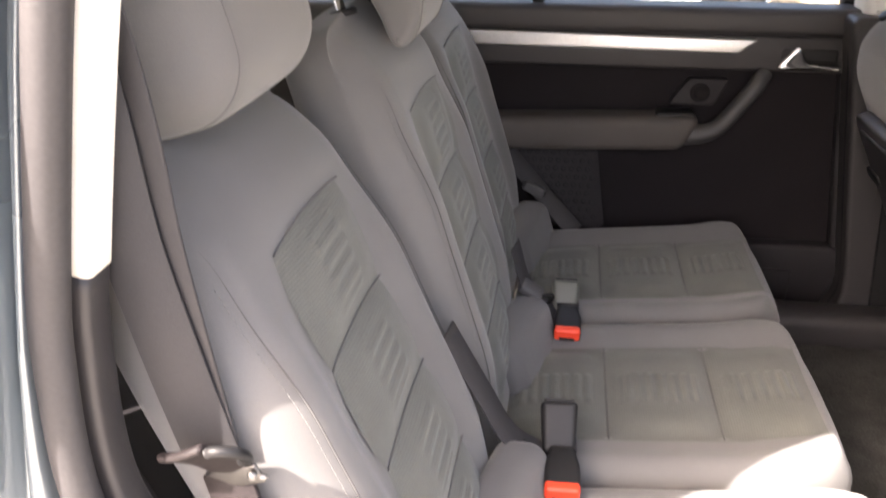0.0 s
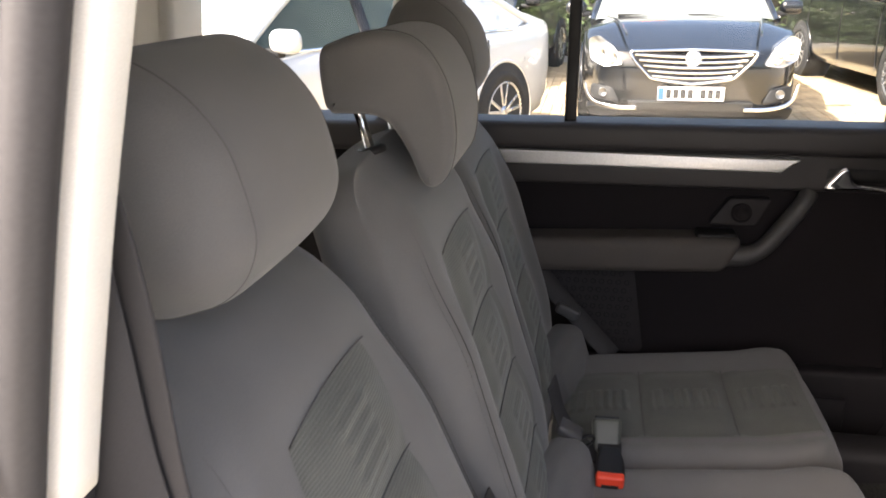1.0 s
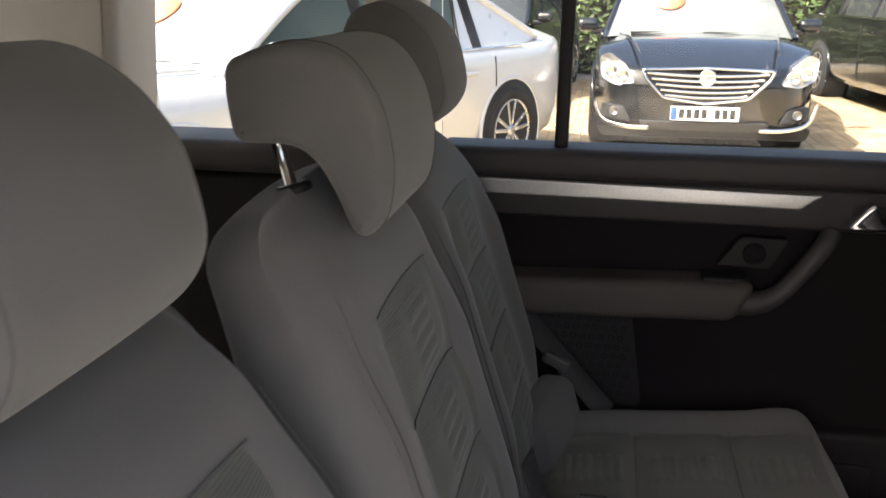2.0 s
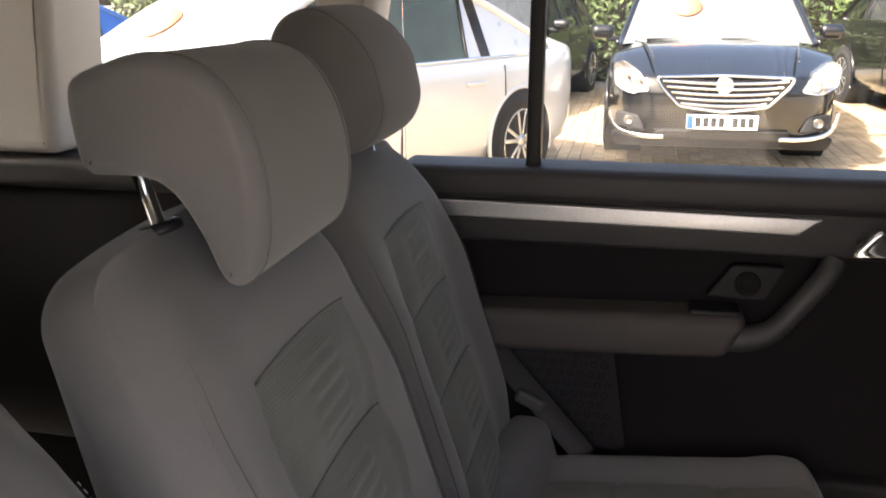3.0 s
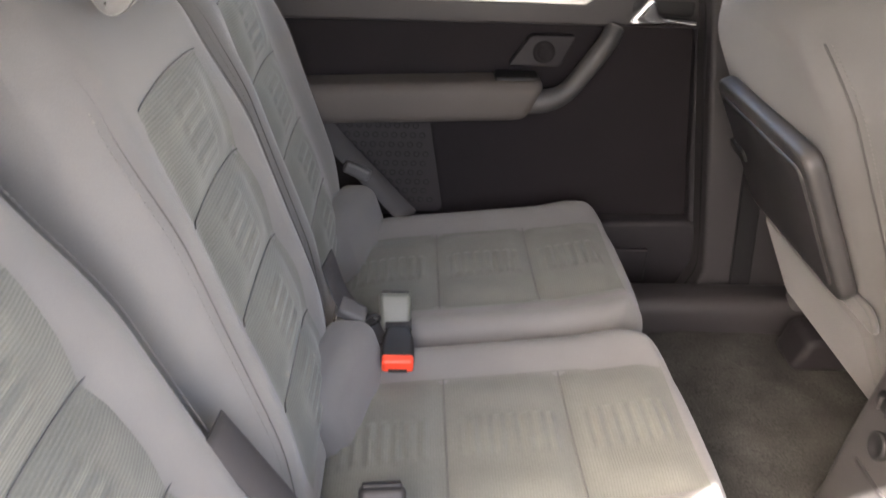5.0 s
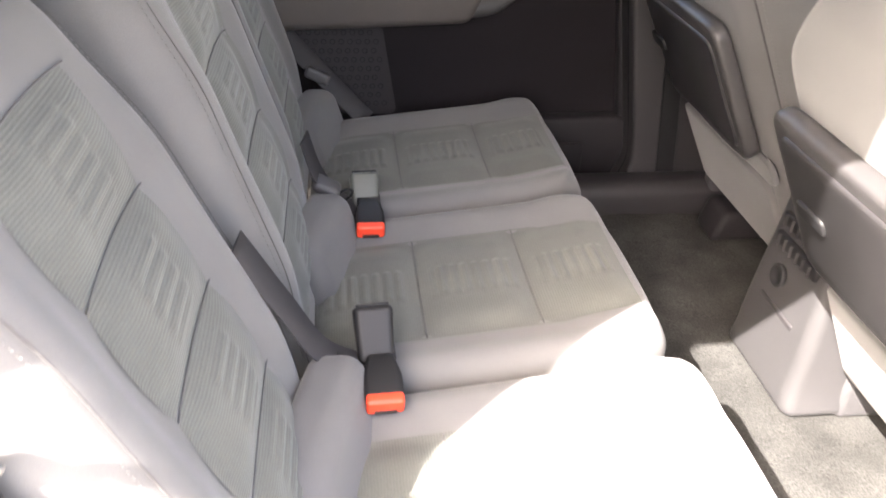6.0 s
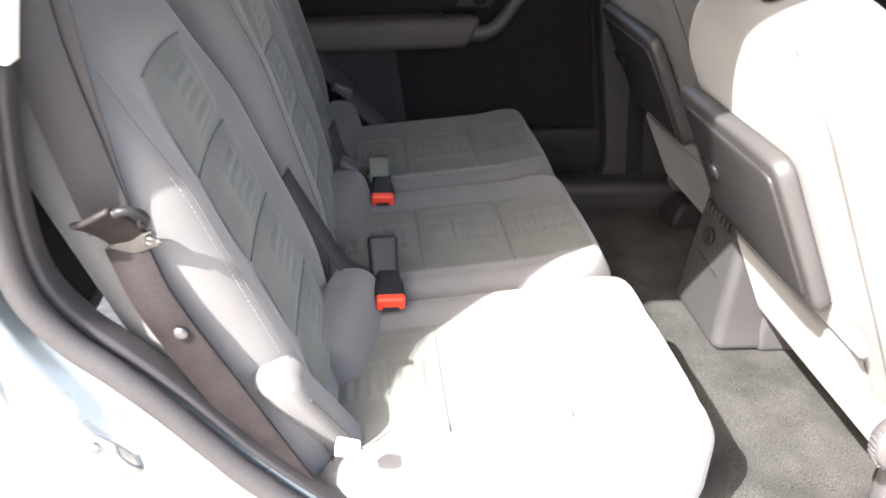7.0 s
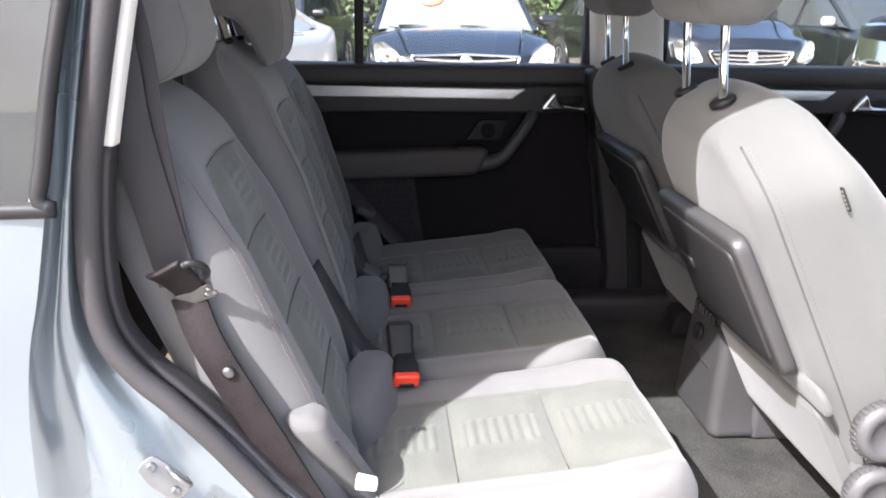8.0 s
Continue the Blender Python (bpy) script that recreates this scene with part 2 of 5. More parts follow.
def structure(name, me, label, category):
    return tagged(new(name, me), label, category, kind="structure")


def carpet_sheet():
    xs, ys = np.linspace(0.15, 1.95, 90), np.linspace(0.40, 1.72, 66)
    verts = []
    for x in xs:
        for y in ys:
            z = FLOOR_Z + 0.006 * noise.noise(Vector((x * 5, y * 5, 0))) + 0.003 * noise.noise(Vector((x * 17, y * 17, 3)))
            verts.append((x, y, z))
    top = grid_faces(len(xs), len(ys))
    v2 = [(a, b, FLOOR_Z - 0.03) for a in (xs[0], xs[-1]) for b in (ys[0], ys[-1])]
    n = len(verts)
    return mesh_from("floor", verts + v2, top + [(n, n + 1, n + 3, n + 2)], CARPET)


structure("floor", carpet_sheet(), "worn grey-beige carpet on the car floor", "car floor")

# raised load floor and luggage side behind the seats
structure("floor", mesh_from("floor", *rounded_box((0.80, 1.24, 0.04), 0.008, at=(-0.62, MID_Y, 0.60)), TRIM_DARK), "dark carpeted luggage floor behind the seats", "boot floor")
structure("wall_tailgate", mesh_from("wall_tailgate", *rounded_box((0.05, 1.30, 0.68), 0.02, at=(-1.04, MID_Y, 0.93)), TRIM_DARK), "dark tailgate trim closing the luggage space", "tailgate")
structure("window_rear", mesh_from("window_rear", *rounded_box((0.006, 1.16, 0.34), 0.002, at=(-1.00, MID_Y, 1.38)), glass_material("tailgate_glass", (0.27, 0.285, 0.28)), False), "tinted tailgate window", "window")


def roof_shell(name, z0, z1, x0, x1, y0, y1, mat):
    def bend(P):
        Q = P.copy()
        Q[:, 2] += 0.035 * (1 - ((P[:, 1]) / ((y1 - y0) / 2)) ** 2) - 0.04 * np.clip(P[:, 0] / ((x1 - x0) / 2), -1, 1) ** 4
        return Q
    v, f = rounded_box((x1 - x0, y1 - y0, z1 - z0), 0.012, (14, 12, 1), 2, bend, ((x0 + x1) / 2, (y0 + y1) / 2, (z0 + z1) / 2))
    return mesh_from(name, v, f, mat)


structure("ceiling", roof_shell("ceiling", 1.600, 1.620, -1.05, 1.62, 0.44, 1.69, HEADLINER), "pale cloth headliner", "ceiling")
structure("roof", roof_shell("roof", 1.645, 1.67, -1.08, 1.66, 0.40, 1.73, PAINT), "blue metallic car roof", "roof")
for yy, nm in ((0.448, "trim"), (1.715, "trim")):
    structure(nm, mesh_from(nm, *rounded_box((2.70, 0.065, 0.10), 0.025, (10, 1, 1), at=(0.29, yy, 1.590)), HEADLINER), "pale roof rail above the doors", "roof rail")

# dashboard bulkhead far ahead, closing the cabin
structure("wall_front", mesh_from("wall_front", *rounded_box((0.30, 1.28, 0.60), 0.06, (2, 6, 3), at=(2.02, MID_Y, 0.83)), TRIM_DARK), "dark dashboard closing the front", "dashboard")
wind = structure("window_front", mesh_from("window_front", *rounded_box((0.006, 1.24, 0.62), 0.002, fn=lambda P: np.stack([P[:, 0] - 0.9 * P[:, 2], P[:, 1], P[:, 2]], 1), at=(1.93, MID_Y, 1.37)), PANE, False), "windscreen", "window")
wind.visible_shadow = False


# ---------------------------------------------------------------- far side doors
def outline_round(pts, r, k=4):
    """Rounds the corners of a closed outline."""
    out, n = [], len(pts)
    for i in range(n):
        p, a, b = np.array(pts[i], float), np.array(pts[i - 1], float), np.array(pts[(i + 1) % n], float)
        rr = min(r, 0.45 * np.linalg.norm(a - p), 0.45 * np.linalg.norm(b - p))
        u, v = p + rr * (a - p) / np.linalg.norm(a - p), p + rr * (b - p) / np.linalg.norm(b - p)
        for s in np.linspace(0, 1, k + 1):
            out.append(tuple((1 - s) ** 2 * u + 2 * s * (1 - s) * p + s * s * v))
    return out


def box_part(name, x0, x1, y0, y1, z0, z1, mat, parent, r=0.006, label="", k=2):
    v, f = rounded_box((x1 - x0, y1 - y0, z1 - z0), r, (2, 2, 2), k, None, ((x0 + x1) / 2, (y0 + y1) / 2, (z0 + z1) / 2))
    return part(name, mesh_from(name, v, f, mat), parent, label)


def far_door(x0, x1, strip0, strip1, handle_x, rear):
    """A closed door seen from inside: sill, aluminium strip, recess, armrest and pull."""
    door = thing("door_1" if rear else "door_2", Matrix(), "closed car door trim in charcoal with an aluminium strip", "car door", kind="structure")
    Y = 1.735
    # outer skin and backing
    box_part("backing", x0, x1, Y + 0.045, Y + 0.09, 0.36, 1.165, TRIM_DARK, door, 0.01)
    box_part("outer_skin", x0, x1, Y + 0.095, Y + 0.125, 0.34, 1.125, PAINT, door, 0.012, "blue painted door skin")
    # sill ledge with the soft upper roll
    def roll(P):
        Q = P.copy()
        Q[:, 1] += 0.018 * np.cos(np.clip(P[:, 2] / 0.05, -1, 1) * math.pi / 2) * -0.6
        return Q
    v, f = rounded_box((x1 - x0, 0.10, 0.056), 0.014, (20, 2, 6), 4, roll, ((x0 + x1) / 2, Y + 0.045, 1.162))
    part("sill_ledge", mesh_from("sill_ledge", v, f, TRIM_MID), door)
    # band that carries the strip
    box_part("upper_band", x0, x1, Y - 0.002, Y + 0.06, 1.062, 1.136, TRIM_MID, door, 0.008)
    pts = [(strip0, 1.105), (strip1 - 0.035, 1.100), (strip1, 1.127), (strip0, 1.134)]
    v, f = slab_y(outline_round(pts, 0.004), Y - 0.010, Y + 0.004, 0.003)
    part("strip", mesh_from("strip", v, f, ALU), door, "brushed aluminium strip")
    # recessed insert, its front edge leaning with the door's
    dx = x1 - 0.845
    def door_slab(pts, y0, y1, r, k=3):
        return slab_y(outline_round(pts, 0.022), Y + y0, Y + y1, r, k)
    v, f = door_slab([(x0 + 0.02, 0.655), (0.895 + dx, 0.665), (0.832 + dx, 1.075), (x0 + 0.02, 1.075)], 0.026, 0.052, 0.004)
    part("insert", mesh_from("insert", v, f, DOOR_CLOTH), door, "dark recessed insert")
    # front stile and lower panel that frame the recess
    v, f = door_slab([(0.880 + dx, 0.640), (0.924 + dx, 0.640), (0.852 + dx, 1.085), (0.818 + dx, 1.085)], 0.002, 0.060, 0.009)
    part("front_stile", mesh_from("front_stile", v, f, TRIM_DARK), door)
    v, f = door_slab([(x0 + 0.01, 0.36), (0.78 + dx, 0.38), (0.885 + dx, 0.46), (0.922 + dx, 0.56), (0.924 + dx, 0.650), (0.884 + dx, 0.682), (x0 + 0.01, 0.668)], -0.008, 0.062, 0.012)
    part("lower_panel", mesh_from("lower_panel", v, f, TRIM_DARK), door)
    v, f = rounded_box((0.40, 0.012, 0.075), 0.005, (4, 1, 2), 2, None, (0.60 + dx, Y - 0.012, 0.585))
    part("door_pocket", mesh_from("door_pocket", v, f, TRIM_DARK), door)
    # armrest: a long padded bar with its front turned up into the pull
    a0, a1 = handle_x - 0.60, handle_x - 0.15
    def arm(P):
        Q = P.copy()
        Q[:, 1] -= 0.005 * np.cos(np.clip(P[:, 2] / 0.045, -1, 1) * math.pi / 2)
        Q[:, 2] += 0.010 * (P[:, 0] / 0.25)
        Q[:, 0] += 0.45 * P[:, 2] * smooth_step(0.12, 0.22, P[:, 0])
        return Q
    v, f = rounded_box((a1 - a0, 0.085, 0.073), 0.018, (20, 3, 5), 5, arm, ((a0 + a1) / 2, Y - 0.004, 0.9265))
    part("armrest", mesh_from("armrest", v, f, ARM_VINYL), door, "taupe vinyl armrest")
    pull = spline([(a1 - 0.03, Y - 0.018, 0.930), (a1 + 0.02, Y - 0.022, 0.932), (a1 + 0.055, Y - 0.020, 0.948), (a1 + 0.085, Y - 0.016, 0.985), (a1 + 0.120, Y - 0.010, 1.035), (a1 + 0.135, Y + 0.004, 1.060)], 6)
    part("pull_handle", mesh_from("pull_handle", *(sweep(pull, ring(0.0185, 12, 0.95), (0, 1, 0), True, [1.35 - 0.35 * float(smooth_step(0, 14, k)) for k in range(len(pull))]) + (CONSOLE,))), door, "grey pull handle")
    # grip cut-out and switch plate
    box_part("grip_slot", a1 - 0.075, a1 + 0.005, Y - 0.030, Y + 0.02, 0.958, 0.976, BLACK, door, 0.006)
    pts = [(a1 - 0.05, 0.985), (a1 + 0.045, 0.985), (a1 + 0.07, 1.042), (a1 - 0.012, 1.042)]
    v, f = slab_y(outline_round(pts, 0.008), Y + 0.008, Y + 0.034, 0.004)
    part("switch_plate", mesh_from("switch_plate", v, f, TRIM_DARK), door)
    v, f = lathe([(0.020, 0.0), (0.020, 0.004), (0.014, 0.006), (0.012, 0.003), (0.001, 0.002)], 20)
    part("switch", mesh_from("switch", np.stack([v[:, 0], -v[:, 2], v[:, 1]], 1) + np.array((a1 + 0.013, Y + 0.008, 1.013)), f, DOOR_CLOTH), door)
    # release lever: chrome wedge and blade in a dark cup
    box_part("lever_cup", handle_x + 0.005, handle_x + 0.125, Y - 0.004, Y + 0.03, 1.078, 1.116, BLACK, door, 0.012)
    pts = [(0.0, -0.006), (0.118, -0.004), (0.122, 0.004), (0.062, 0.008), (0.052, 0.014), (0.044, 0.036), (0.036, 0.042), (0.026, 0.034), (0.004, 0.006)]
    v, f = slab_y(outline_round([(handle_x + a, 1.078 + b) for a, b in pts], 0.006), Y - 0.030, Y - 0.006, 0.006)
    part("lever", mesh_from("lever", v, f, CHROME), door, "chrome release lever")
    # loudspeaker grille with rows of holes
    if rear:
        pts = [(0.17, 0.885), (0.345, 0.888), (0.375, 0.70), (0.27, 0.70)]
        v, f = slab_y(outline_round(pts[::-1][::-1], 0.012), Y - 0.004, Y + 0.03, 0.005)
        grille = part("speaker_grille", mesh_from("speaker_grille", v, f, TRIM_DARK), door, "perforated loudspeaker grille")
        holes = []
        for j in range(9):
            for i in range(10):
                gx, gz = 0.185 + 0.0175 * i + 0.0087 * (j % 2) + 0.006 * j * 0.6, 0.872 - 0.019 * j
                if gx < 0.345 + 0.16 * (0.888 - gz) - 0.012 and gx > 0.178 + 0.5 * (0.885 - gz):
                    hv, hf = lathe([(0.0060, 0), (0.0058, 0.0012), (0.003, 0.0008)], 8)
                    holes.append((np.stack([hv[:, 0] + gx, Y - 0.003 - hv[:, 2], hv[:, 1] + gz], 1), hf))
        tagged(part("hole_pattern", mesh_from("hole_pattern", *(merge(*holes) + (DOOR_CLOTH,))), grille), kind="stuff")
    return door


far_door(-0.02, 0.845, 0.05, 0.650, 0.690, True)
far_door(1.03, 1.95, 1.06, 1.52, 1.56, False)

# pillars between the far windows
def pillar(name, pts, y0, y1, mat, label):
    v, f = slab_y(outline_round(pts, 0.02), y0, y1, 0.024, 4)
    return structure(name, mesh_from(name, v, f, mat), label, "pillar")


pillar("wall_b_pillar", [(0.835, 1.17), (1.02, 1.17), (0.985, 1.62), (0.80, 1.62)], 1.70, 1.80, CREAM, "pale upper pillar trim between the doors")
v, f = slab_y(outline_round([(0.30, 0.43), (1.10, 0.43), (1.035, 1.185), (0.800, 1.185), (0.822, 1.073), (0.888, 0.67), (0.896, 0.60), (0.868, 0.530), (0.80, 0.490), (0.30, 0.474)], 0.02), 1.660, 1.80, 0.010, 4)
structure("wall_b_pillar_lower", mesh_from("wall_b_pillar_lower", v, f, TRIM_MID), "dark grey lower pillar trim between the doors", "pillar")
v, f = slab_y(outline_round([(0.958, 0.528), (1.000, 0.526), (0.970, 0.815), (0.926, 0.860)], 0.006), 1.654, 1.664, 0.003)
structure("trim", mesh_from("trim", v, f, BLACK), "dark belt slot in the pillar trim", "trim")
pillar("wall_c_pillar", [(-0.200, 1.20), (-0.085, 1.20), (-0.005, 1.62), (-0.105, 1.62)], 1.70, 1.80, CREAM, "pale pillar trim behind the rear door")
pillar("wall_d_pillar", [(-1.02, 1.20), (-0.605, 1.20), (-0.565, 1.62), (-1.02, 1.62)], 1.64, 1.80, CREAM, "pale rear corner trim")
pillar("wall_quarter_far", [(-1.02, 0.50), (-0.03, 0.50), (-0.03, 1.135), (-1.02, 1.135)], 1.70, 1.84, TRIM_DARK, "charcoal luggage side trim")
v, f = rounded_box((1.0, 0.16, 0.06), 0.02, (12, 2, 2), 4, None, (-0.53, 1.735, 1.165))
structure("trim", mesh_from("trim", v, f, TRIM_GREY), "grey ledge below the rear side window", "ledge")
structure("trim", mesh_from("trim", *rounded_box((0.024, 0.035, 0.42), 0.006, fn=lambda P: np.stack([P[:, 0] + 0.01 * P[:, 2], P[:, 1], P[:, 2]], 1), at=(0.207, 1.765, 1.39)), BLACK), "black bar dividing the door glass", "window bar")
for x0, x1, lab in ((-0.60, -0.06, "rear side window"), (-0.02, 0.20, "small fixed pane in the rear door"), (0.214, 0.84, "clear rear door window"), (1.0, 1.88, "clear front door window")):
    pane = structure("window_pane", mesh_from("window_pane", *rounded_box((x1 - x0, 0.004, 0.45), 0.0015, at=((x0 + x1) / 2, 1.785, 1.395)), PANE, False), lab, "window")
    pane.visible_shadow = False
structure("wall_b_pillar_core", mesh_from("wall_b_pillar_core", *rounded_box((0.24, 0.03, 1.22), 0.008, at=(0.94, 1.825, 0.97)), TRIM_DARK), "dark pillar shell between the closed doors", "pillar")
# lower far sill with kick plate and seal
structure("trim", mesh_from("trim", *rounded_box((1.90, 0.09, 0.10), 0.03, (10, 2, 2), 4, None, (0.95, 1.625, 0.535)), TRIM_MID), "grey sill trim along the closed doors", "sill")
seal_path = spline([(0.822, 1.695, 1.12), (0.842, 1.695, 1.00), (0.878, 1.695, 0.78), (0.901, 1.695, 0.64), (0.898, 1.695, 0.585), (0.868, 1.693, 0.528), (0.80, 1.690, 0.488), (0.55, 1.688, 0.478)], 8)
structure("trim", mesh_from("trim", *(sweep(seal_path, ring(0.010, 8), (0, 1, 0)) + (BLACK,))), "black door seal", "door seal")

# wing mirror outside the far front window
mirror = thing("wing_mirror", pose(1.80, 1.965, 1.245), "dark wing mirror with blue glass outside the door", "wing mirror")
v, f = rounded_box((0.11, 0.23, 0.165), 0.055, (5, 8, 6), 6, lambda P: np.stack([P[:, 0] + 0.10 * P[:, 1] ** 2 / 0.1, P[:, 1], P[:, 2] * (1 - 0.5 * (P[:, 1] - 0.02))], 1))
part("housing", mesh_from("housing", v, f, BLACK), mirror)
v, f = rounded_box((0.006, 0.185, 0.125), 0.003, (1, 8, 6), 2, lambda P: np.stack([P[:, 0] + 0.10 * P[:, 1] ** 2 / 0.1, P[:, 1], P[:, 2] * (1 - 0.5 * (P[:, 1] - 0.02)) * (1 - 12 * P[:, 1] ** 2)], 1))
part("mirror_glass", mesh_from("mirror_glass", v, f, CHROME), mirror, "blue-tinged mirror glass", Matrix.Translation((-0.054, 0.004, 0.0)) @ pose(0, 0, 0, 0, 9, 0))
v, f = rounded_box((0.05, 0.12, 0.04), 0.015, (2, 2, 2), 3, None, (0.01, -0.12, -0.055))
part("foot", mesh_from("foot", v, f, BLACK), mirror)


# ---------------------------------------------------------------- near side body round the open door
INNER = spline([(0.085, 1.66), (0.063, 1.56), (0.040, 1.465), (0.011, 1.352), (-0.023, 1.20), (-0.032, 1.14), (-0.037, 1.06), (-0.030, 1.0), (-0.004, 0.955), (0.032, 0.918), (0.073, 0.872), (0.118, 0.815), (0.155, 0.770), (0.281, 0.640), (0.375, 0.560), (0.47, 0.512), (0.7, 0.495), (1.1, 0.495)], 8)
OUTER = spline([(0.012, 1.66), (-0.004, 1.56), (-0.022, 1.46), (-0.048, 1.349), (-0.068, 1.19), (-0.078, 1.135), (-0.096, 1.05), (-0.109, 1.0), (-0.117, 0.955), (-0.122, 0.91), (-0.124, 0.867), (-0.125, 0.82), (-0.124, 0.775), (-0.114, 0.649), (-0.07, 0.56), (0.02, 0.42), (0.7, 0.39), (1.1, 0.39)], 8)
TANG = np.gradient(INNER, axis=0)
TANG /= np.linalg.norm(TANG, axis=1, keepdims=True)
OUT = np.stack([TANG[:, 1], -TANG[:, 0]], 1)
EDGE = INNER + 0.021 * OUT


def skin_y(z):
    """Where the outer skin stands: upright below the glass, leaning in above it."""
    return 0.372 + 0.14 * max(0.0, z - 1.15) ** 1.1


def jamb_mesh():
    """The stepped door shut from the seal out to the skin: part of the way across, and depth."""
    rows = [(-0.10, 0.426), (0.06, 0.427), (0.24, 0.428), (0.30, 0.427), (0.35, 0.422), (0.40, 0.412), (0.45, 0.406), (0.51, 0.4035), (0.64, 0.4025), (0.70, 0.404), (0.75, 0.409), (0.80, 0.411), (0.85, 0.408), (0.89, 0.399), (0.93, 0.386), (0.97, 0.376), (1.0, 0.0)]
    verts = []
    for p, q in zip(EDGE, OUTER):
        ys = skin_y(q[1])
        for t, y in rows:
            verts.append((p[0] * (1 - t) + q[0] * t, ys if t == 1.0 else y + (ys - 0.372) * max(0.0, t), p[1] * (1 - t) + q[1] * t))
    return mesh_from("wall_near_side", verts, grid_faces(len(EDGE), len(rows)), PAINT)


structure("wall_near_side", jamb_mesh(), "blue painted metal round the open door", "car body")
sealed = [(INNER[i][0] + OUT[i][0] * 0.017, 0.4120, INNER[i][1] + OUT[i][1] * 0.017) for i in range(len(INNER))]
structure("trim", mesh_from("trim", *(sweep(sealed, ring(0.0138, 10), (0, 1, 0)) + (RUBBER,))), "grey-black rubber door seal", "door seal")
FACE = [(0.034, 0.4275), (0.006, 0.4275), (0.0015, 0.4290), (0.0, 0.4325), (0.0, 0.4545), (0.0015, 0.4580), (0.006, 0.4600), (0.034, 0.4620)]


def face_strip(name, sel, mat, rise=0.0):
    """The narrow face of the pillar trim that follows the door opening, rise proud of its line."""
    verts = [(INNER[i][0] + OUT[i][0] * (d - rise), y, INNER[i][1] + OUT[i][1] * (d - rise)) for i in sel for d, y in FACE]
    return mesh_from(name, verts, grid_faces(len(sel), len(FACE), False, True) + [tuple(range(len(FACE))), tuple(range(len(verts) - 1, len(verts) - 1 - len(FACE), -1))], mat)


upper_sel = [i for i in range(len(INNER)) if INNER[i][1] >= 1.199]
structure("trim", face_strip("trim", upper_sel, CREAM, 0.0012), "cream edge of the upper pillar trim", "trim")
structure("trim", face_strip("trim", list(range(upper_sel[-1], len(INNER))), TRIM_MID), "charcoal trim edge beside the seal", "trim")


def quarter_panel():
    verts = []
    sel = [i for i in range(len(OUTER)) if OUTER[i][1] < 1.148 and i < 115]
    for i in sel:
        x, z = OUTER[i]
        y0 = skin_y(z)
        for k, x2 in enumerate(np.linspace(x, -0.98, 14)):
            bow = 0.022 * (1 - ((z - 0.85) / 0.4) ** 2)
            verts.append((x2, y0 - (0.004 if k else 0.0) - bow * min(1.0, k / 3) + 0.02 * ((x2 + 0.1) / 0.9) ** 2, z))
    return mesh_from("wall_quarter_near", verts, grid_faces(len(sel), 14), PAINT)


structure("wall_quarter_near", quarter_panel(), "pale blue metallic rear wing of the car", "car body")
tail_glass_mat = glass_material("privacy_glass", (0.20, 0.205, 0.21))


def lean_in(V):
    return np.stack([V[:, 0], V[:, 1] + 0.14 * np.maximum(0, V[:, 2] - 1.15) ** 1.1, V[:, 2]], 1)


v, f = slab_y([(-0.95, 1.150), (-0.095, 1.150), (-0.074, 1.245), (-0.050, 1.361), (-0.026, 1.46), (0.008, 1.63), (-0.95, 1.63)], 0.376, 0.381, 0.001, 1)
quarter_pane = structure("window_quarter_near", mesh_from("window_quarter_near", lean_in(v), f, tail_glass_mat, False), "dark tinted rear quarter window", "window")
quarter_pane.visible_shadow = False
v, f = tube(spline([(-0.95, 0.368, 1.146), (-0.5, 0.368, 1.146), (-0.100, 0.369, 1.146), (-0.080, 0.369, 1.162), (-0.060, 0.369, 1.269), (-0.038, 0.369, 1.372), (-0.009, 0.373, 1.52), (0.005, 0.374, 1.60)], 6), 0.0085, 10)
structure("trim", mesh_from("trim", lean_in(v), f, BLACK), "black strip round the quarter window", "trim")
# added sheet that keeps sun from leaking in past the quarter window
v, f = slab_y([(-0.99, 1.09), (-0.045, 1.09), (-0.035, 1.16), (-0.012, 1.30), (0.020, 1.45), (0.045, 1.58), (-0.99, 1.58)], 0.438, 0.461, 0.003)
structure("wall_pillar_core_near", mesh_from("wall_pillar_core_near", v, f, HEADLINER), "plain shell added behind the quarter window to stop stray sun", "car body")
# inner side: pale upper pillar trim; charcoal lower trim, coloured darker for shade
v, f = slab_y(outline_round([(-0.32, 1.19), (-0.085, 1.19), (-0.055, 1.35), (-0.046, 1.45), (-0.05, 1.55), (-0.06, 1.60), (-0.20, 1.60)], 0.002), 0.466, 0.494, 0.006)
structure("wall_c_pillar_near", mesh_from("wall_c_pillar_near", v, f, CREAM), "pale cream pillar trim beside the seat belt", "pillar")
v, f = slab_y(outline_round([(-1.0, 0.50), (0.36, 0.50), (0.290, 0.590), (0.145, 0.738), (0.055, 0.846), (-0.035, 0.945), (-0.072, 1.035), (-0.060, 1.186), (-1.0, 1.186)], 0.008), 0.464, 0.490, 0.006)
structure("wall_quarter_trim_near", mesh_from("wall_quarter_trim_near", v, f, TRIM_DARK), "charcoal lower pillar trim beside the seat, darkened for shade", "trim")
structure("wall_near_inner", mesh_from("wall_near_inner", *rounded_box((0.70, 0.03, 0.40), 0.01, at=(-0.67, 0.445, 1.375)), HEADLINER), "pale inner side above the luggage space", "trim")
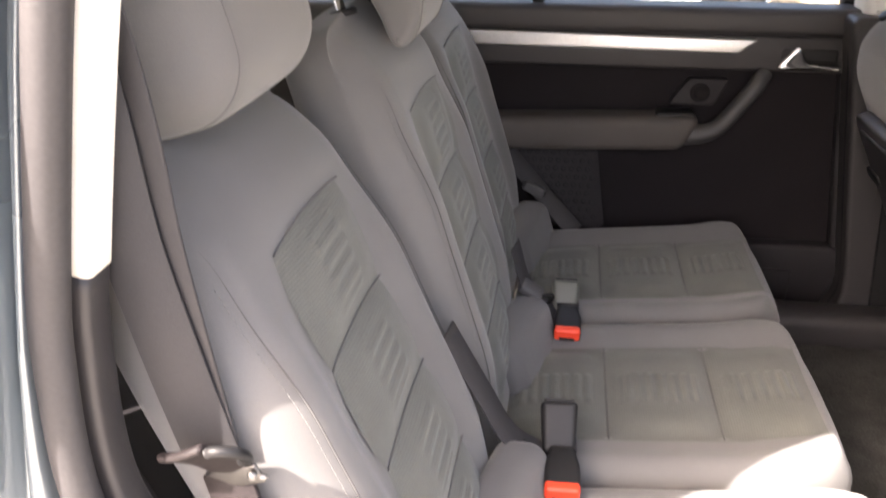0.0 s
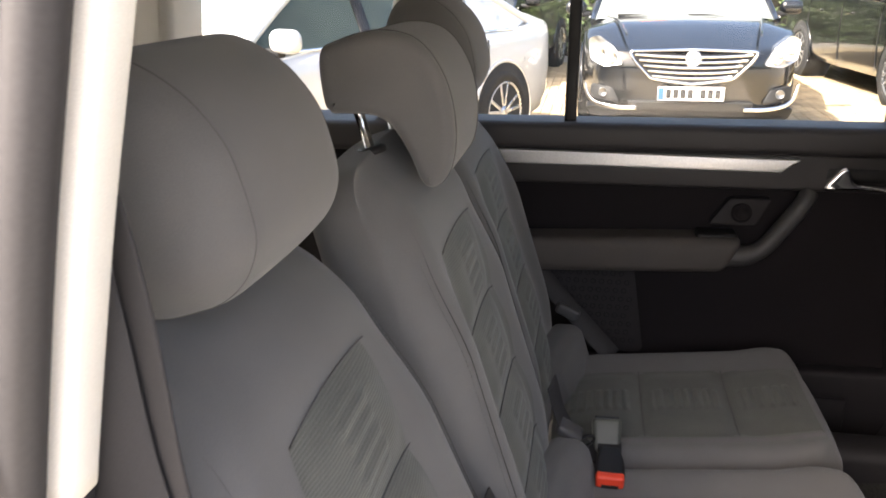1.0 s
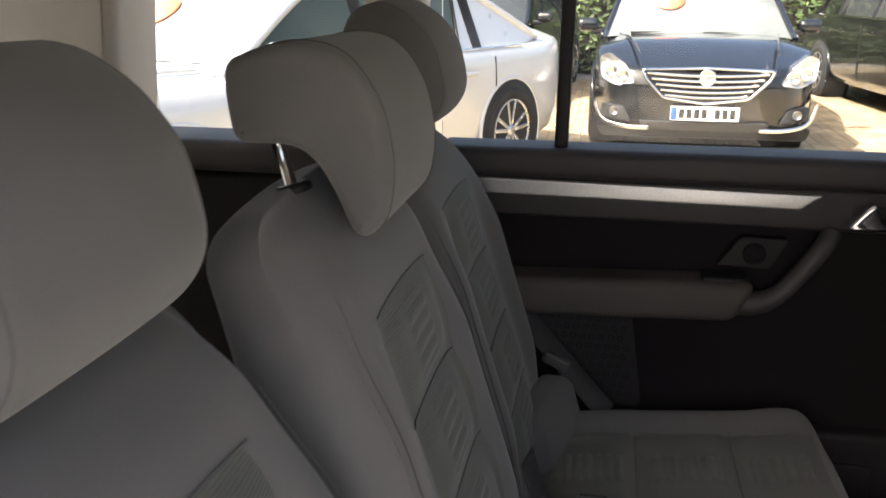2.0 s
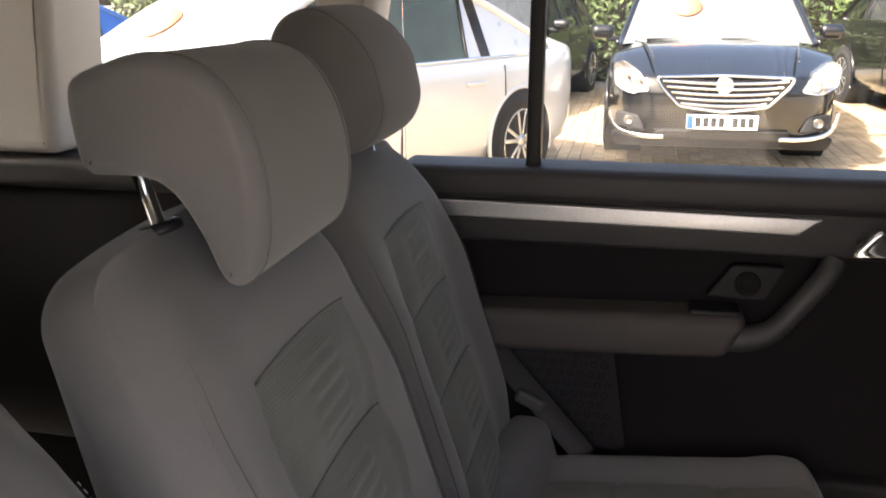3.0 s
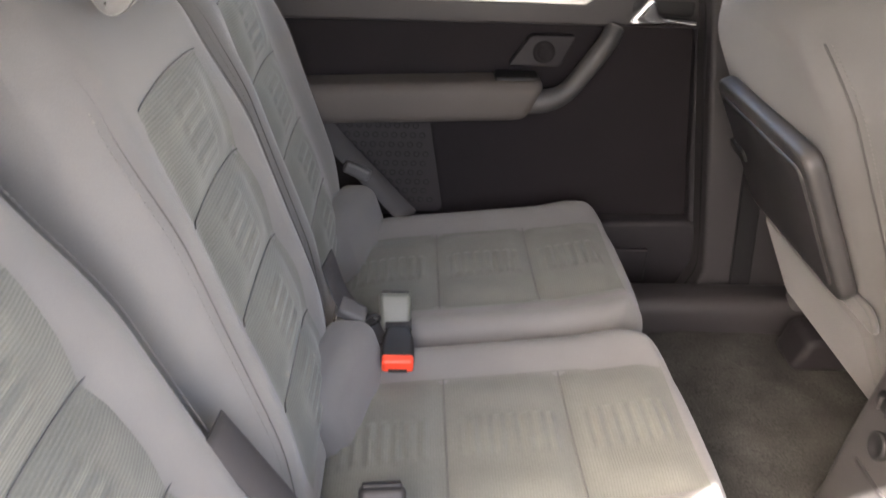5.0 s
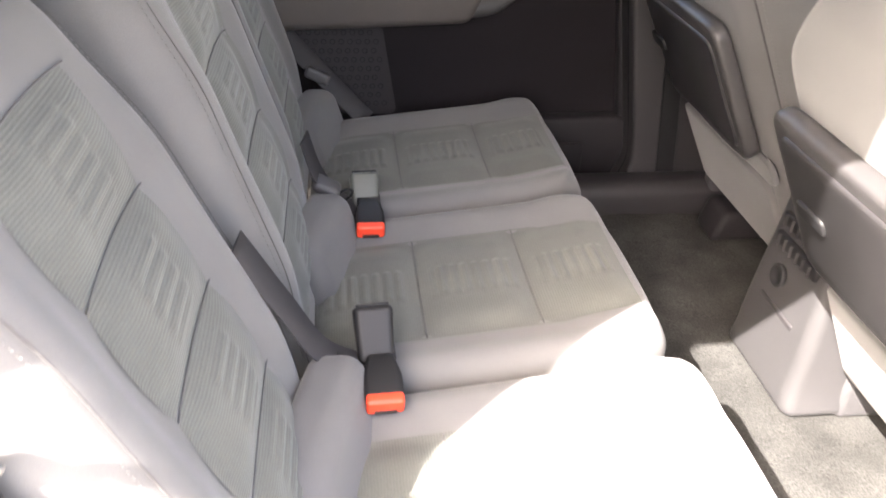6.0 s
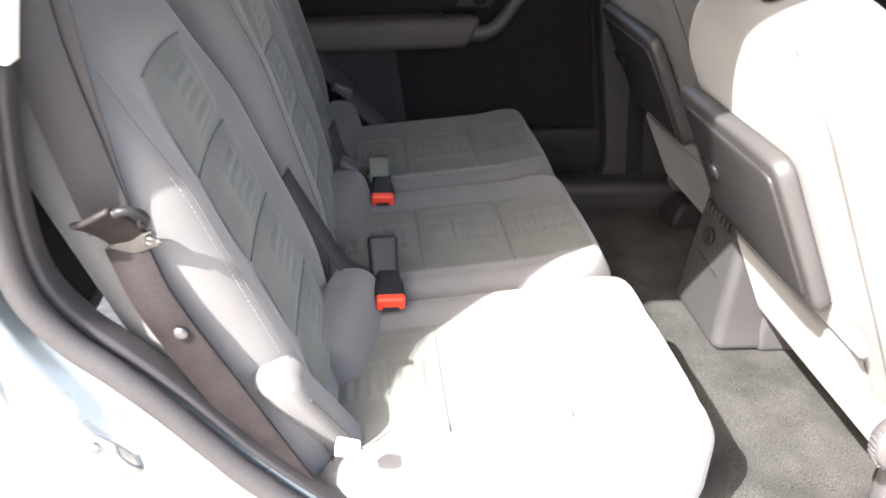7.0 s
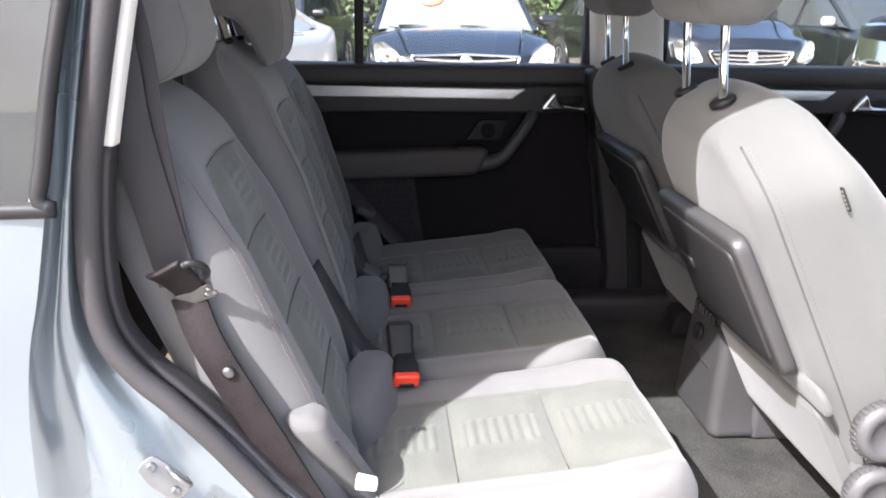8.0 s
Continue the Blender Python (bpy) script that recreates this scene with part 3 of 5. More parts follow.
# near front pillar, out of sight ahead of the opening
structure("wall_b_pillar_near", mesh_from("wall_b_pillar_near", *rounded_box((0.14, 0.16, 1.10), 0.03, at=(1.12, 0.34, 1.03)), PAINT), "blue door pillar ahead of the opening", "pillar")
structure("trim", mesh_from("trim", *rounded_box((1.4, 0.10, 0.06), 0.02, (8, 2, 2), 3, None, (0.95, 0.40, 0.505)), TRIM_GREY), "grey sill trim below the open door", "sill")

# closed near front door beyond the pillar
front_door = thing("door_3", Matrix(), "closed front door with blue skin and dark trim", "car door", kind="structure")
box_part("outer_skin", 1.19, 2.10, 0.335, 0.365, 0.36, 1.16, PAINT, front_door, 0.012)
box_part("inner_trim", 1.19, 2.10, 0.37, 0.43, 0.40, 1.17, TRIM_DARK, front_door, 0.02)
box_part("window_frame", 1.19, 1.25, 0.375, 0.42, 1.165, 1.56, TRIM_DARK, front_door, 0.01)
pane_3 = box_part("pane", 1.25, 1.92, 0.392, 0.396, 1.165, 1.56, PANE, front_door, 0.0015)
pane_3.visible_shadow = False

# door striker bolted to the jamb
sx_, sy_ = Vector((0.72, 0.10, -0.68)).normalized(), Vector((0.30, -0.86, 0.30)).normalized()
sy_ = (sy_ - sx_ * sy_.dot(sx_)).normalized()
m_st = Matrix((sx_, sy_.cross(sx_), sy_)).transposed().to_4x4()
m_st = m_st @ Matrix.Scale(0.74, 4)
m_st.translation = (0.014, 0.378, 0.834)
striker = thing("door_striker", m_st, "steel door striker plate with a loop and two screws", "door striker")
v, f = slab(outline_round([(-0.044, -0.014), (-0.010, -0.024), (0.030, -0.026), (0.046, -0.010), (0.040, 0.012), (0.006, 0.016), (-0.036, 0.016)], 0.010), 0.0, 0.005, 0.0015)
part("plate", mesh_from("plate", v, f, STEEL), striker)
loop = spline([(-0.004, 0.012, 0.003), (-0.004, 0.013, 0.034), (0.000, 0.013, 0.046), (0.012, 0.013, 0.051), (0.026, 0.013, 0.046), (0.030, 0.013, 0.034), (0.030, 0.012, 0.003)], 6)
part("loop", mesh_from("loop", *(tube(loop, 0.0042, 10) + (STEEL,))), striker)
sv, sf = lathe([(0.0075, 0.0), (0.0075, 0.003), (0.0055, 0.0045), (0.003, 0.003)], 14)
screw_me = mesh_from("screw", sv, sf, SATIN)
for hx, hy in ((-0.026, 0.0), (0.028, -0.010)):
    part("screw", screw_me, striker, "", Matrix.Translation((hx, hy, 0.005)))


# ---------------------------------------------------------------- rear seats
def cushion_rise(x, y, half):
    """Height of the cushion's top over its flat, x from the back, y across."""
    side = smooth_step(half - 0.095, half - 0.03, np.abs(y))
    return 0.105 * (x - 0.03) + 0.014 * side - 0.008 * np.cos(np.clip(y / half, -1, 1) * math.pi / 2) + 0.006 * smooth_step(0.36, 0.44, x) - 0.01 * smooth_step(0.10, 0.0, x)


def back_swell(z, y, half):
    """How far the backrest's front stands out, z up the back, y across."""
    side = smooth_step(half - 0.105, half - 0.045, np.abs(y)) * smooth_step(0.56, 0.40, z) * smooth_step(-0.02, 0.10, z)
    fall = 0.014 * smooth_step(half - 0.062, half, np.abs(y))
    return -fall + 0.020 * side * smooth_step(0.02, 0.20, z) + 0.010 * np.exp(-((z - 0.20) / 0.12) ** 2) * np.cos(np.clip(y / half, -1, 1) * math.pi / 2)


def panel_mesh(name, a0, a1, half, top, ribs, flip=False, taper=0.0, arch=0.0, mat=None, puff=0.0100, window=0.034, pitch=0.0168):
    """One padded section of the ribbed cloth panel: a runs along the seat, b across. top(a, b) gives the height."""
    A, B = np.linspace(a0, a1, max(8, int((a1 - a0) / 0.0016))), np.linspace(-half, half, int(2 * half / 0.004))
    verts = []
    for a in A:
        for b in B:
            w = b * (1 - taper * math.sin(math.pi * (a - a0) / (a1 - a0)))
            aa = a + arch * (1 - (b / half) ** 2)
            ends = float(smooth_step(0, 0.036, min(a - a0, a1 - a))) ** 0.7
            lift = 0.0002 + puff * ends * float(smooth_step(0, 0.050, half - abs(b))) ** 0.8
            rib = 0.0
            if ribs:
                win = float(smooth_step(window + 0.006, window - 0.004, abs(b)) * smooth_step(0.012, 0.024, min(a - a0, a1 - a)))
                rib = (0.0024 if flip else 0.0034) * win * (0.5 + 0.5 * math.cos(2 * math.pi * (a - a0) / pitch)) ** 0.8
            verts.append((aa, w, float(top(aa, w)) + lift + rib))
    V = np.array(verts)
    if flip:
        V = np.stack([V[:, 2], V[:, 1], V[:, 0]], 1)
    faces = grid_faces(len(A), len(B))
    return mesh_from(name, V, [q[::-1] for q in faces] if flip else faces, mat or (CLOTH_PANEL_BACK if flip else CLOTH_PANEL))


def stitch_line(path, out, step=0.0066, length=0.0036, r=0.00055):
    """Short raised stitches along a line."""
    P = np.array(path)
    d = np.concatenate([[0], np.cumsum(np.linalg.norm(np.diff(P, axis=0), axis=1))])
    lots = []
    for s in np.arange(0, d[-1] - length, step):
        a = np.array([np.interp(s, d, P[:, i]) for i in range(3)]) + np.array(out)
        b = np.array([np.interp(s + length, d, P[:, i]) for i in range(3)]) + np.array(out)
        lots.append(tube([a, (a + b) / 2 + np.array(out) * 0.3, b], r, 5))
    return merge(*lots)


def rear_seat(yc, half, lean, label, H, cush_y, cush_half, foot, more=0.0, shift=0.0):
    seat = thing("rear_seat", pose(0, yc, FLOOR_Z), label, "car seat", "three seats of the rear row")
    # cushion
    cz, L = 0.108, 0.49 + more
    def shape(P):
        Q = P.copy()
        x = P[:, 0] + L / 2
        tf = smooth_step(-0.02, 0.055, P[:, 2])
        Q[:, 2] += tf * cushion_rise(x, P[:, 1], cush_half)
        Q[:, 2] -= tf * 0.030 * smooth_step(L - 0.055, L, x) ** 2
        Q[:, 1] *= 1 - 0.10 * smooth_step(L - 0.11, L, x) ** 2 - 0.05 * smooth_step(0.06, 0.0, x)
        Q[:, 0] -= 0.030 * (np.abs(P[:, 1]) / cush_half) ** 3 * smooth_step(0.3, L, x)
        Q[:, 0] -= 0.03 * smooth_step(0.0, -0.07, P[:, 2]) * smooth_step(0.3, L, x)
        return Q
    base = (0.195 + L / 2, cush_y - yc, cz)
    v, f = rounded_box((L, 2 * cush_half, 0.15), 0.040, (30, 24, 4), 6, shape, base)
    part("cushion", mesh_from("cushion", v, f, CLOTH), seat)
    topz = cz + 0.075
    cuts = [0.008, 0.170, 0.326, L - 0.043]
    ph = 0.122
    for i in range(3):
        me = panel_mesh("cushion_panel", cuts[i], cuts[i + 1], ph, lambda x, y: topz + cushion_rise(np.array(x), np.array(y), cush_half), True, 0.0)
        part("cushion_panel", me, seat, "ribbed grey-green cloth panel", Matrix.Translation((0.195, cush_y - yc, 0)))
    for c in cuts[1:3]:
        line = [(0.195 + c, cush_y - yc + y, topz + 0.0012 + float(cushion_rise(np.array(c), np.array(y), cush_half))) for y in np.linspace(-ph + 0.002, ph - 0.002, 14)]
        part("panel_seam", mesh_from("panel_seam", *(tube(line, 0.0010, 6) + (SEAM_SOFT,))), seat)
    seam = [(0.195 + x, cush_y - yc + s * (cush_half - 0.018) * (1 - 0.10 * float(smooth_step(L - 0.11, L, x)) ** 2), topz - 0.012 + float(cushion_rise(np.array(x), np.array(cush_half - 0.02), cush_half)) - 0.03 * float(smooth_step(L - 0.055, L, x)) ** 2) for s in (-1, 1) for x in np.linspace(0.05, L - 0.075, 30)]
    for s in (0, 1):
        part("cushion_seam", mesh_from("cushion_seam", *(tube(seam[30 * s:30 * s + 30], 0.0016, 6) + (PIPING,))), seat)
    # plastic shell and legs under the cushion
    v, f = rounded_box((0.40, 2 * half - 0.06, 0.055), 0.015, (4, 4, 1), 3, None, (0.42, 0, 0.022))
    part("seat_base", mesh_from("seat_base", v, f, TRIM_DARK), seat)
    # backrest, in its own leaning frame
    m = pose(foot, 0, 0.145, 0, -lean, 0)
    def bshape(P):
        Q = P.copy()
        z = P[:, 2] + H / 2
        front = smooth_step(0.0, 0.06, P[:, 0])
        Q[:, 0] += front * back_swell(z, P[:, 1], half)
        Q[:, 1] *= 1 - 0.09 * smooth_step(0.34, H, z) ** 2 - 0.06 * smooth_step(0.16, 0.0, z) ** 2
        Q[:, 0] -= front * 0.035 * smooth_step(H - 0.13, H, z) ** 1.5
        Q[:, 2] -= 0.018 * (np.abs(P[:, 1]) / half) ** 2 * smooth_step(0.4, H, z)
        return Q
    v, f = rounded_box((0.125, 2 * half, H), 0.045, (6, 26, 34), 6, bshape, (-0.0625, 0, H / 2))
    back = part("backrest", mesh_from("backrest", v, f, CLOTH), seat, "", m)
    cuts = [0.060, 0.176, 0.290, 0.405, 0.522]
    bh = 0.098
    for i in range(4):
        me = panel_mesh("back_panel", cuts[i], cuts[i + 1], bh, lambda z, y: back_swell(np.array(z), np.array(y), half) - 0.035 * smooth_step(H - 0.13, H, np.array(z)) ** 1.5, True, True, -0.11, 0.006, None, 0.0085, 0.030)
        part("back_panel", me, back, "ribbed grey-green cloth panel", Matrix.Translation((0, shift, 0)))
    for c in cuts[1:4]:
        line = [(0.0010 + float(back_swell(np.array(c), np.array(y), half)), y, c + 0.006 * (1 - (y / bh) ** 2)) for y in np.linspace(-bh, bh, 16)]
        part("panel_seam", mesh_from("panel_seam", *(tube(line, 0.0008, 6) + (SEAM_SOFT,))), back, "", Matrix.Translation((0, shift, 0)))
    for s in (-1, 1):
        zz = np.linspace(0.03, H - 0.075, 40)
        line = [(0.002 + float(back_swell(np.array(z), np.array(half - 0.032), half)) - 0.035 * float(smooth_step(H - 0.13, H, z)) ** 1.5, s * (half - 0.030) * (1 - 0.09 * float(smooth_step(0.34, H, z)) ** 2 - 0.06 * float(smooth_step(0.16, 0, z)) ** 2), z - 0.018 * float(smooth_step(0.4, H, z))) for z in zz]
        part("bolster_seam", mesh_from("bolster_seam", *(sweep(line, ring(0.0007, 6), (0, 1, 0), True, [min(1.0, 0.1 + (39 - k) / 10) for k in range(40)]) + (PIPING,))), back)
        side = [(p[0] - 0.006, p[1] + s * 0.007, p[2]) for p in line]
        tagged(part("stitching", mesh_from("stitching", *(stitch_line(side[2:-2], (0.0012, 0, 0)) + (STITCH,))), back, "pale thread stitches"), kind="stuff")
    # arched seam above the panel
    arch = [(0.0012 + float(back_swell(np.array(0.523), np.array(y), half)) - 0.035 * float(smooth_step(H - 0.13, H, 0.53)) ** 1.5, y, 0.524 + 0.006 * (1 - (y / bh) ** 2)) for y in np.linspace(-bh, bh, 20)]
    part("panel_seam", mesh_from("panel_seam", *(tube(arch, 0.0007, 6) + (SEAM_SOFT,))), back, "", Matrix.Translation((0, shift, 0)))
    # side fillers low on the backrest, where back and cushion meet
    def pad(P):
        Q = P.copy()
        t = P[:, 1] / (0.50 * half)
        Q[:, 0] += 0.022 * t - 0.30 * P[:, 2]
        Q[:, 2] *= 0.95 + 0.05 * t
        Q[:, 2] += 0.012 * np.cos(np.clip(t, -1, 1) * math.pi / 2)
        return Q
    v, f = rounded_box((0.066, 1.02 * half, 0.150), 0.024, (4, 10, 6), 5, pad, (foot + 0.009, 0.43 * half, 0.182))
    part("side_pad", mesh_from("side_pad", v, f, CLOTH_SIDE_SHADE), seat)
    return back, H


def head_posts(back, z, x, gap, length, guides=True, tilt=0.0):
    pv, pf = tube([(0, 0, 0), (0, 0, length / 2), (0, 0, length)], 0.0062, 12)
    post_me = mesh_from("head_post", pv, pf, CHROME)
    gv, gf = lathe([(0.019, 0.0), (0.019, 0.006), (0.015, 0.009), (0.008, 0.009)], 20)
    guide_me = mesh_from("post_guide", gv, gf, BLACK)
    for s in (-1, 1):
        part("head_post", post_me, back, "chrome post", Matrix.Translation((x, s * gap, z)) @ pose(0, 0, 0, 0, tilt, 0))
        if guides:
            part("post_guide", guide_me, back, "", Matrix.Translation((x, s * gap, z - 0.003)))


def cut_line(me, y):
    """The closed line in which a plane across y meets a convex mesh."""
    bm = bmesh.new()
    bm.from_mesh(me)
    cut = bmesh.ops.bisect_plane(bm, geom=bm.verts[:] + bm.edges[:] + bm.faces[:], plane_co=(0, y, 0), plane_no=(0, 1, 0))["geom_cut"]
    P = [tuple(g.co) for g in cut if isinstance(g, bmesh.types.BMVert)]
    bm.free()
    P.sort(key=lambda p: math.atan2(p[2], p[0]))
    return P + P[:2]


def padded_head(back, size, at, tilt, mat=None):
    """A thick rounded headrest with a seam round each cheek."""
    sx, sy, sz = size
    def puff(P):
        Q = P.copy()
        ahead = smooth_step(-0.35 * sx, 0.35 * sx, P[:, 0])
        up = smooth_step(0.0, sz / 2, P[:, 2])
        Q[:, 0] += ahead * (0.012 * (1 - (P[:, 1] / (sy / 2)) ** 2) + 0.010 * np.cos(P[:, 2] / sz * math.pi))
        Q[:, 1] *= 1 - 0.07 * up - 0.05 * smooth_step(0, -sz / 2, P[:, 2])
        Q[:, 0] -= 0.30 * up * (P[:, 0] - 0.0)
        return Q
    v, f = rounded_box(size, min(sx, sz) * 0.42, (6, 14, 8), 7, puff)
    head = part("headrest", mesh_from("headrest", v, f, mat or CLOTH), back, "", Matrix.Translation(at) @ pose(0, 0, 0, 0, tilt, 0))
    for s in (-1, 1):
        part("cheek_seam", mesh_from("cheek_seam", *(sweep(cut_line(head.data, s * (sy / 2 - 0.042)), ring(0.0007, 6), (0, 1, 0)) + (SEAM_SOFT,))), head)
    return head


def hooked_head(back, half, m):
    """The middle headrest: a shell that hooks over the top of the seat."""
    prof = 0.92 * spline([(-0.050, 0.005), (0.0, 0.003), (0.026, -0.012), (0.046, -0.045), (0.062, -0.082), (0.080, -0.086), (0.098, -0.062), (0.104, -0.010), (0.092, 0.048), (0.060, 0.092), (0.012, 0.104), (-0.040, 0.092), (-0.062, 0.076), (-0.060, 0.02), (-0.050, 0.005)], 5)[:-1]
    v, f = slab([tuple(p) for p in prof], -half, half, 0.014, 5)
    V = np.stack([v[:, 0], v[:, 2], v[:, 1]], 1)
    head = part("headrest", mesh_from("headrest", V, [q[::-1] for q in f], CLOTH), back, "hooked cloth headrest raised on chrome posts", m)
    for s in (-1, 1):
        P = [(p[0], s * (half - 0.017), p[1]) for p in inset_outline(prof, -0.0005)]
        part("cheek_seam", mesh_from("cheek_seam", *(sweep(P[:] + [P[0]], ring(0.0009, 6), (0, 1, 0)) + (SEAM_SOFT,))), head)
    return head


near_back, H1 = rear_seat(0.672, 0.199, 22.0, "grey cloth car seat with ribbed panels beside the open door", 0.658, 0.652, 0.200, 0.236, 0.032, 0.010)
head_posts(near_back, H1 - 0.03, -0.050, 0.07, 0.07, False)
padded_head(near_back, (0.126, 0.268, 0.188), (-0.020, 0.010, H1 + 0.076), 4)
mid_back, H2 = rear_seat(1.074, 0.188, 16.0, "narrower grey cloth middle seat with a raised hooked headrest", 0.664, 1.066, 0.203, 0.226, 0.016)
head_posts(mid_back, H2 - 0.008, -0.056, 0.060, 0.08)
hooked_head(mid_back, 0.106, Matrix.Translation((-0.036, 0.014, H2 + 0.032)) @ pose(0, 0, 0, 0, 15, 0))
far_back, H3 = rear_seat(1.497, 0.210, 16.0, "grey cloth car seat beside the closed door", 0.632, 1.485, 0.205, 0.208, 0.012, -0.018)
head_posts(far_back, H3 - 0.03, -0.050, 0.07, 0.09, False)
padded_head(far_back, (0.126, 0.268, 0.188), (-0.034, 0.003, H3 + 0.095), 0)


# ---------------------------------------------------------------- belts and buckles
def buckle(m, label):
    b = thing("belt_buckle", m, label, "seat belt buckle", "buckles between the seats")
    def shell(P):
        Q = P.copy()
        Q[:, 0] *= 1 - 0.30 * smooth_step(-0.005, 0.033, P[:, 1])
        Q[:, 2] *= 1 - 0.25 * smooth_step(0.0, 0.033, P[:, 1])
        return Q
    v, f = rounded_box((0.046, 0.066, 0.024), 0.007, (4, 4, 2), 4, shell)
    part("shell", mesh_from("shell", v, f, BLACK), b)
    v, f = rounded_box((0.044, 0.016, 0.0235), 0.005, (4, 2, 2), 4, None, (0, -0.034, 0.0008))
    button = part("button", mesh_from("button", v, f, RED), b, "red release button")
    v, f = rounded_box((0.026, 0.003, 0.007), 0.0012, (1, 1, 1), 2, None, (0, -0.0412, -0.006))
    part("slot", mesh_from("slot", v, f, LABEL_BLACK), button)
    strap = spline([(0, 0.030, -0.002), (0, 0.055, -0.006), (0, 0.075, -0.030)], 5)
    v, f = sweep(strap, flat_ring(0.019, 0.0035), (1, 0, 0))
    part("stalk", mesh_from("stalk", v, f, WEBBING), b)
    return b


def tall_buckle(m, label, mat=BLACK):
    b = thing("belt_buckle", m, label, "seat belt buckle", "buckles between the seats")
    v, f = rounded_box((0.046, 0.030, 0.070), 0.008, (4, 3, 5), 4, lambda P: np.stack([P[:, 0] * (1 + 2.2 * P[:, 2]), P[:, 1] * (1 + 2.0 * P[:, 2]), P[:, 2]], 1))
    part("shell", mesh_from("shell", v, f, mat), b)
    v, f = rounded_box((0.040, 0.024, 0.004), 0.0018, (3, 2, 1), 2, None, (0, 0, 0.0355))
    part("end_lip", mesh_from("end_lip", v, f, BLACK), b)
    v, f = rounded_box((0.030, 0.014, 0.026), 0.004, (2, 2, 2), 2, None, (0, 0, -0.045))
    part("neck", mesh_from("neck", v, f, SATIN), b)
    return b


buckle(pose(0.300, 0.832, 0.744, 12, 0, 2), "black belt buckle with a red button lying on the cushion")
buckle(pose(0.302, 1.236, 0.731, 12, 0, 0), "black belt buckle with a red button lying on the cushion")
tall_buckle(pose(0.293, 0.890, 0.765, -38, 0, 4), "black belt buckle standing between the cushions")
tall_buckle(pose(0.297, 1.296, 0.738, -38, 0, 2), "grey-green belt buckle standing between the cushions", BUCKLE)


def belt(points, label, width=0.023, mat=WEBBING, side=(1, 0, 0), th=0.0012, name="seat_belt"):
    b = thing(name, Matrix(), label, "seat belt")
    v, f = sweep(spline(points, 8), flat_ring(width, th, 0.0005), side)
    part("webbing", mesh_from("webbing", v, f, mat), b)
    return b


# near outer belt: from the pillar down to its tongue, then the worn strap to the floor
near_belt = belt([(-0.085, 0.505, 1.52), (-0.040, 0.478, 1.39), (-0.022, 0.468, 1.30), (-0.012, 0.465, 1.21), (0.007, 0.462, 1.12), (0.026, 0.462, 1.035)], "dark seat belt hanging beside the seat by the open door", 0.0225, WEBBING, (1, 0.1, 0.16))
fold = sweep(spline([(-0.060, 0.502, 1.52), (-0.014, 0.478, 1.39), (0.003, 0.474, 1.30), (0.010, 0.472, 1.21), (0.021, 0.471, 1.12), (0.032, 0.469, 1.045)], 8), flat_ring(0.0150, 0.0014, 0.0005), (1, -0.25, 0.16))
part("belt_fold", mesh_from("belt_fold", *(fold + (WEBBING,))), near_belt, "second layer of folded webbing")
strap = sweep(spline([(0.034, 0.464, 1.020), (0.052, 0.454, 0.97), (0.075, 0.448, 0.925), (0.112, 0.446, 0.855), (0.152, 0.447, 0.775), (0.195, 0.447, 0.69), (0.235, 0.440, 0.60)], 8), flat_ring(0.020, 0.003, 0.001), (1, 0.05, 0.48))
part("strap", mesh_from("strap", *(strap + (LEATHER,))), near_belt, "worn brown lower strap")
# folded sleeve that stands off the strap, its plate along the lower edge
cx, cz = Vector((0.90, -0.14, 0.40)).normalized(), Vector((-0.10, -0.62, 0.77)).normalized()
cz = (cz - cx * cz.dot(cx)).normalized()
cy = cz.cross(cx)
m_clip = Matrix((cx, cy, cz)).transposed().to_4x4()
m_clip.translation = (0.028, 0.449, 1.044)
v, f = rounded_box((0.043, 0.008, 0.060), 0.004, (10, 2, 6), 3, lambda P: np.stack([P[:, 0] * (1 + 2.0 * P[:, 2]), P[:, 1] + 6 * P[:, 0] ** 2 - 5 * P[:, 2] ** 2, P[:, 2] + 0.0015 * np.sin(120 * P[:, 0])], 1))
clip = part("clip_sleeve", mesh_from("clip_sleeve", v, f, LEATHER), near_belt, "dark folded sleeve", m_clip)
v, f = rounded_box((0.050, 0.004, 0.018), 0.0018, (6, 1, 1), 2)
part("clip_plate", mesh_from("clip_plate", v, f, DULL_STEEL), clip, "dented metal plate", Matrix.Translation((0.002, -0.009, -0.030)) @ pose(0, 0, 0, -35, 0, 0))
rv, rf = lathe([(0.0038, 0.0), (0.0038, 0.002), (0.0026, 0.0034), (0.001, 0.0038)], 14)
rivet_me = mesh_from("rivet", np.stack([rv[:, 0], -rv[:, 2], rv[:, 1]], 1), rf, SATIN)
for dx, dz in ((-0.017, -0.033), (0.017, -0.032), (0.024, -0.024), (0.026, -0.034)):
    part("rivet", rivet_me, clip, "", Matrix.Translation((dx, -0.010, dz)))
ring_line = [(0.028 + 0.012 * math.cos(a), -0.004, 0.008 + 0.016 * math.sin(a)) for a in np.linspace(-1.7, 1.9, 16)]
part("clip_ring", mesh_from("clip_ring", *(tube(ring_line, 0.0045, 8) + (BLACK,))), clip, "black plastic loop")
part("stud", mesh_from("stud", np.stack([2.1 * rv[:, 0], -1.6 * rv[:, 2], 2.1 * rv[:, 1]], 1), rf, DULL_STEEL), near_belt, "steel stud", Matrix.Translation((0.079, 0.4435, 0.929)))

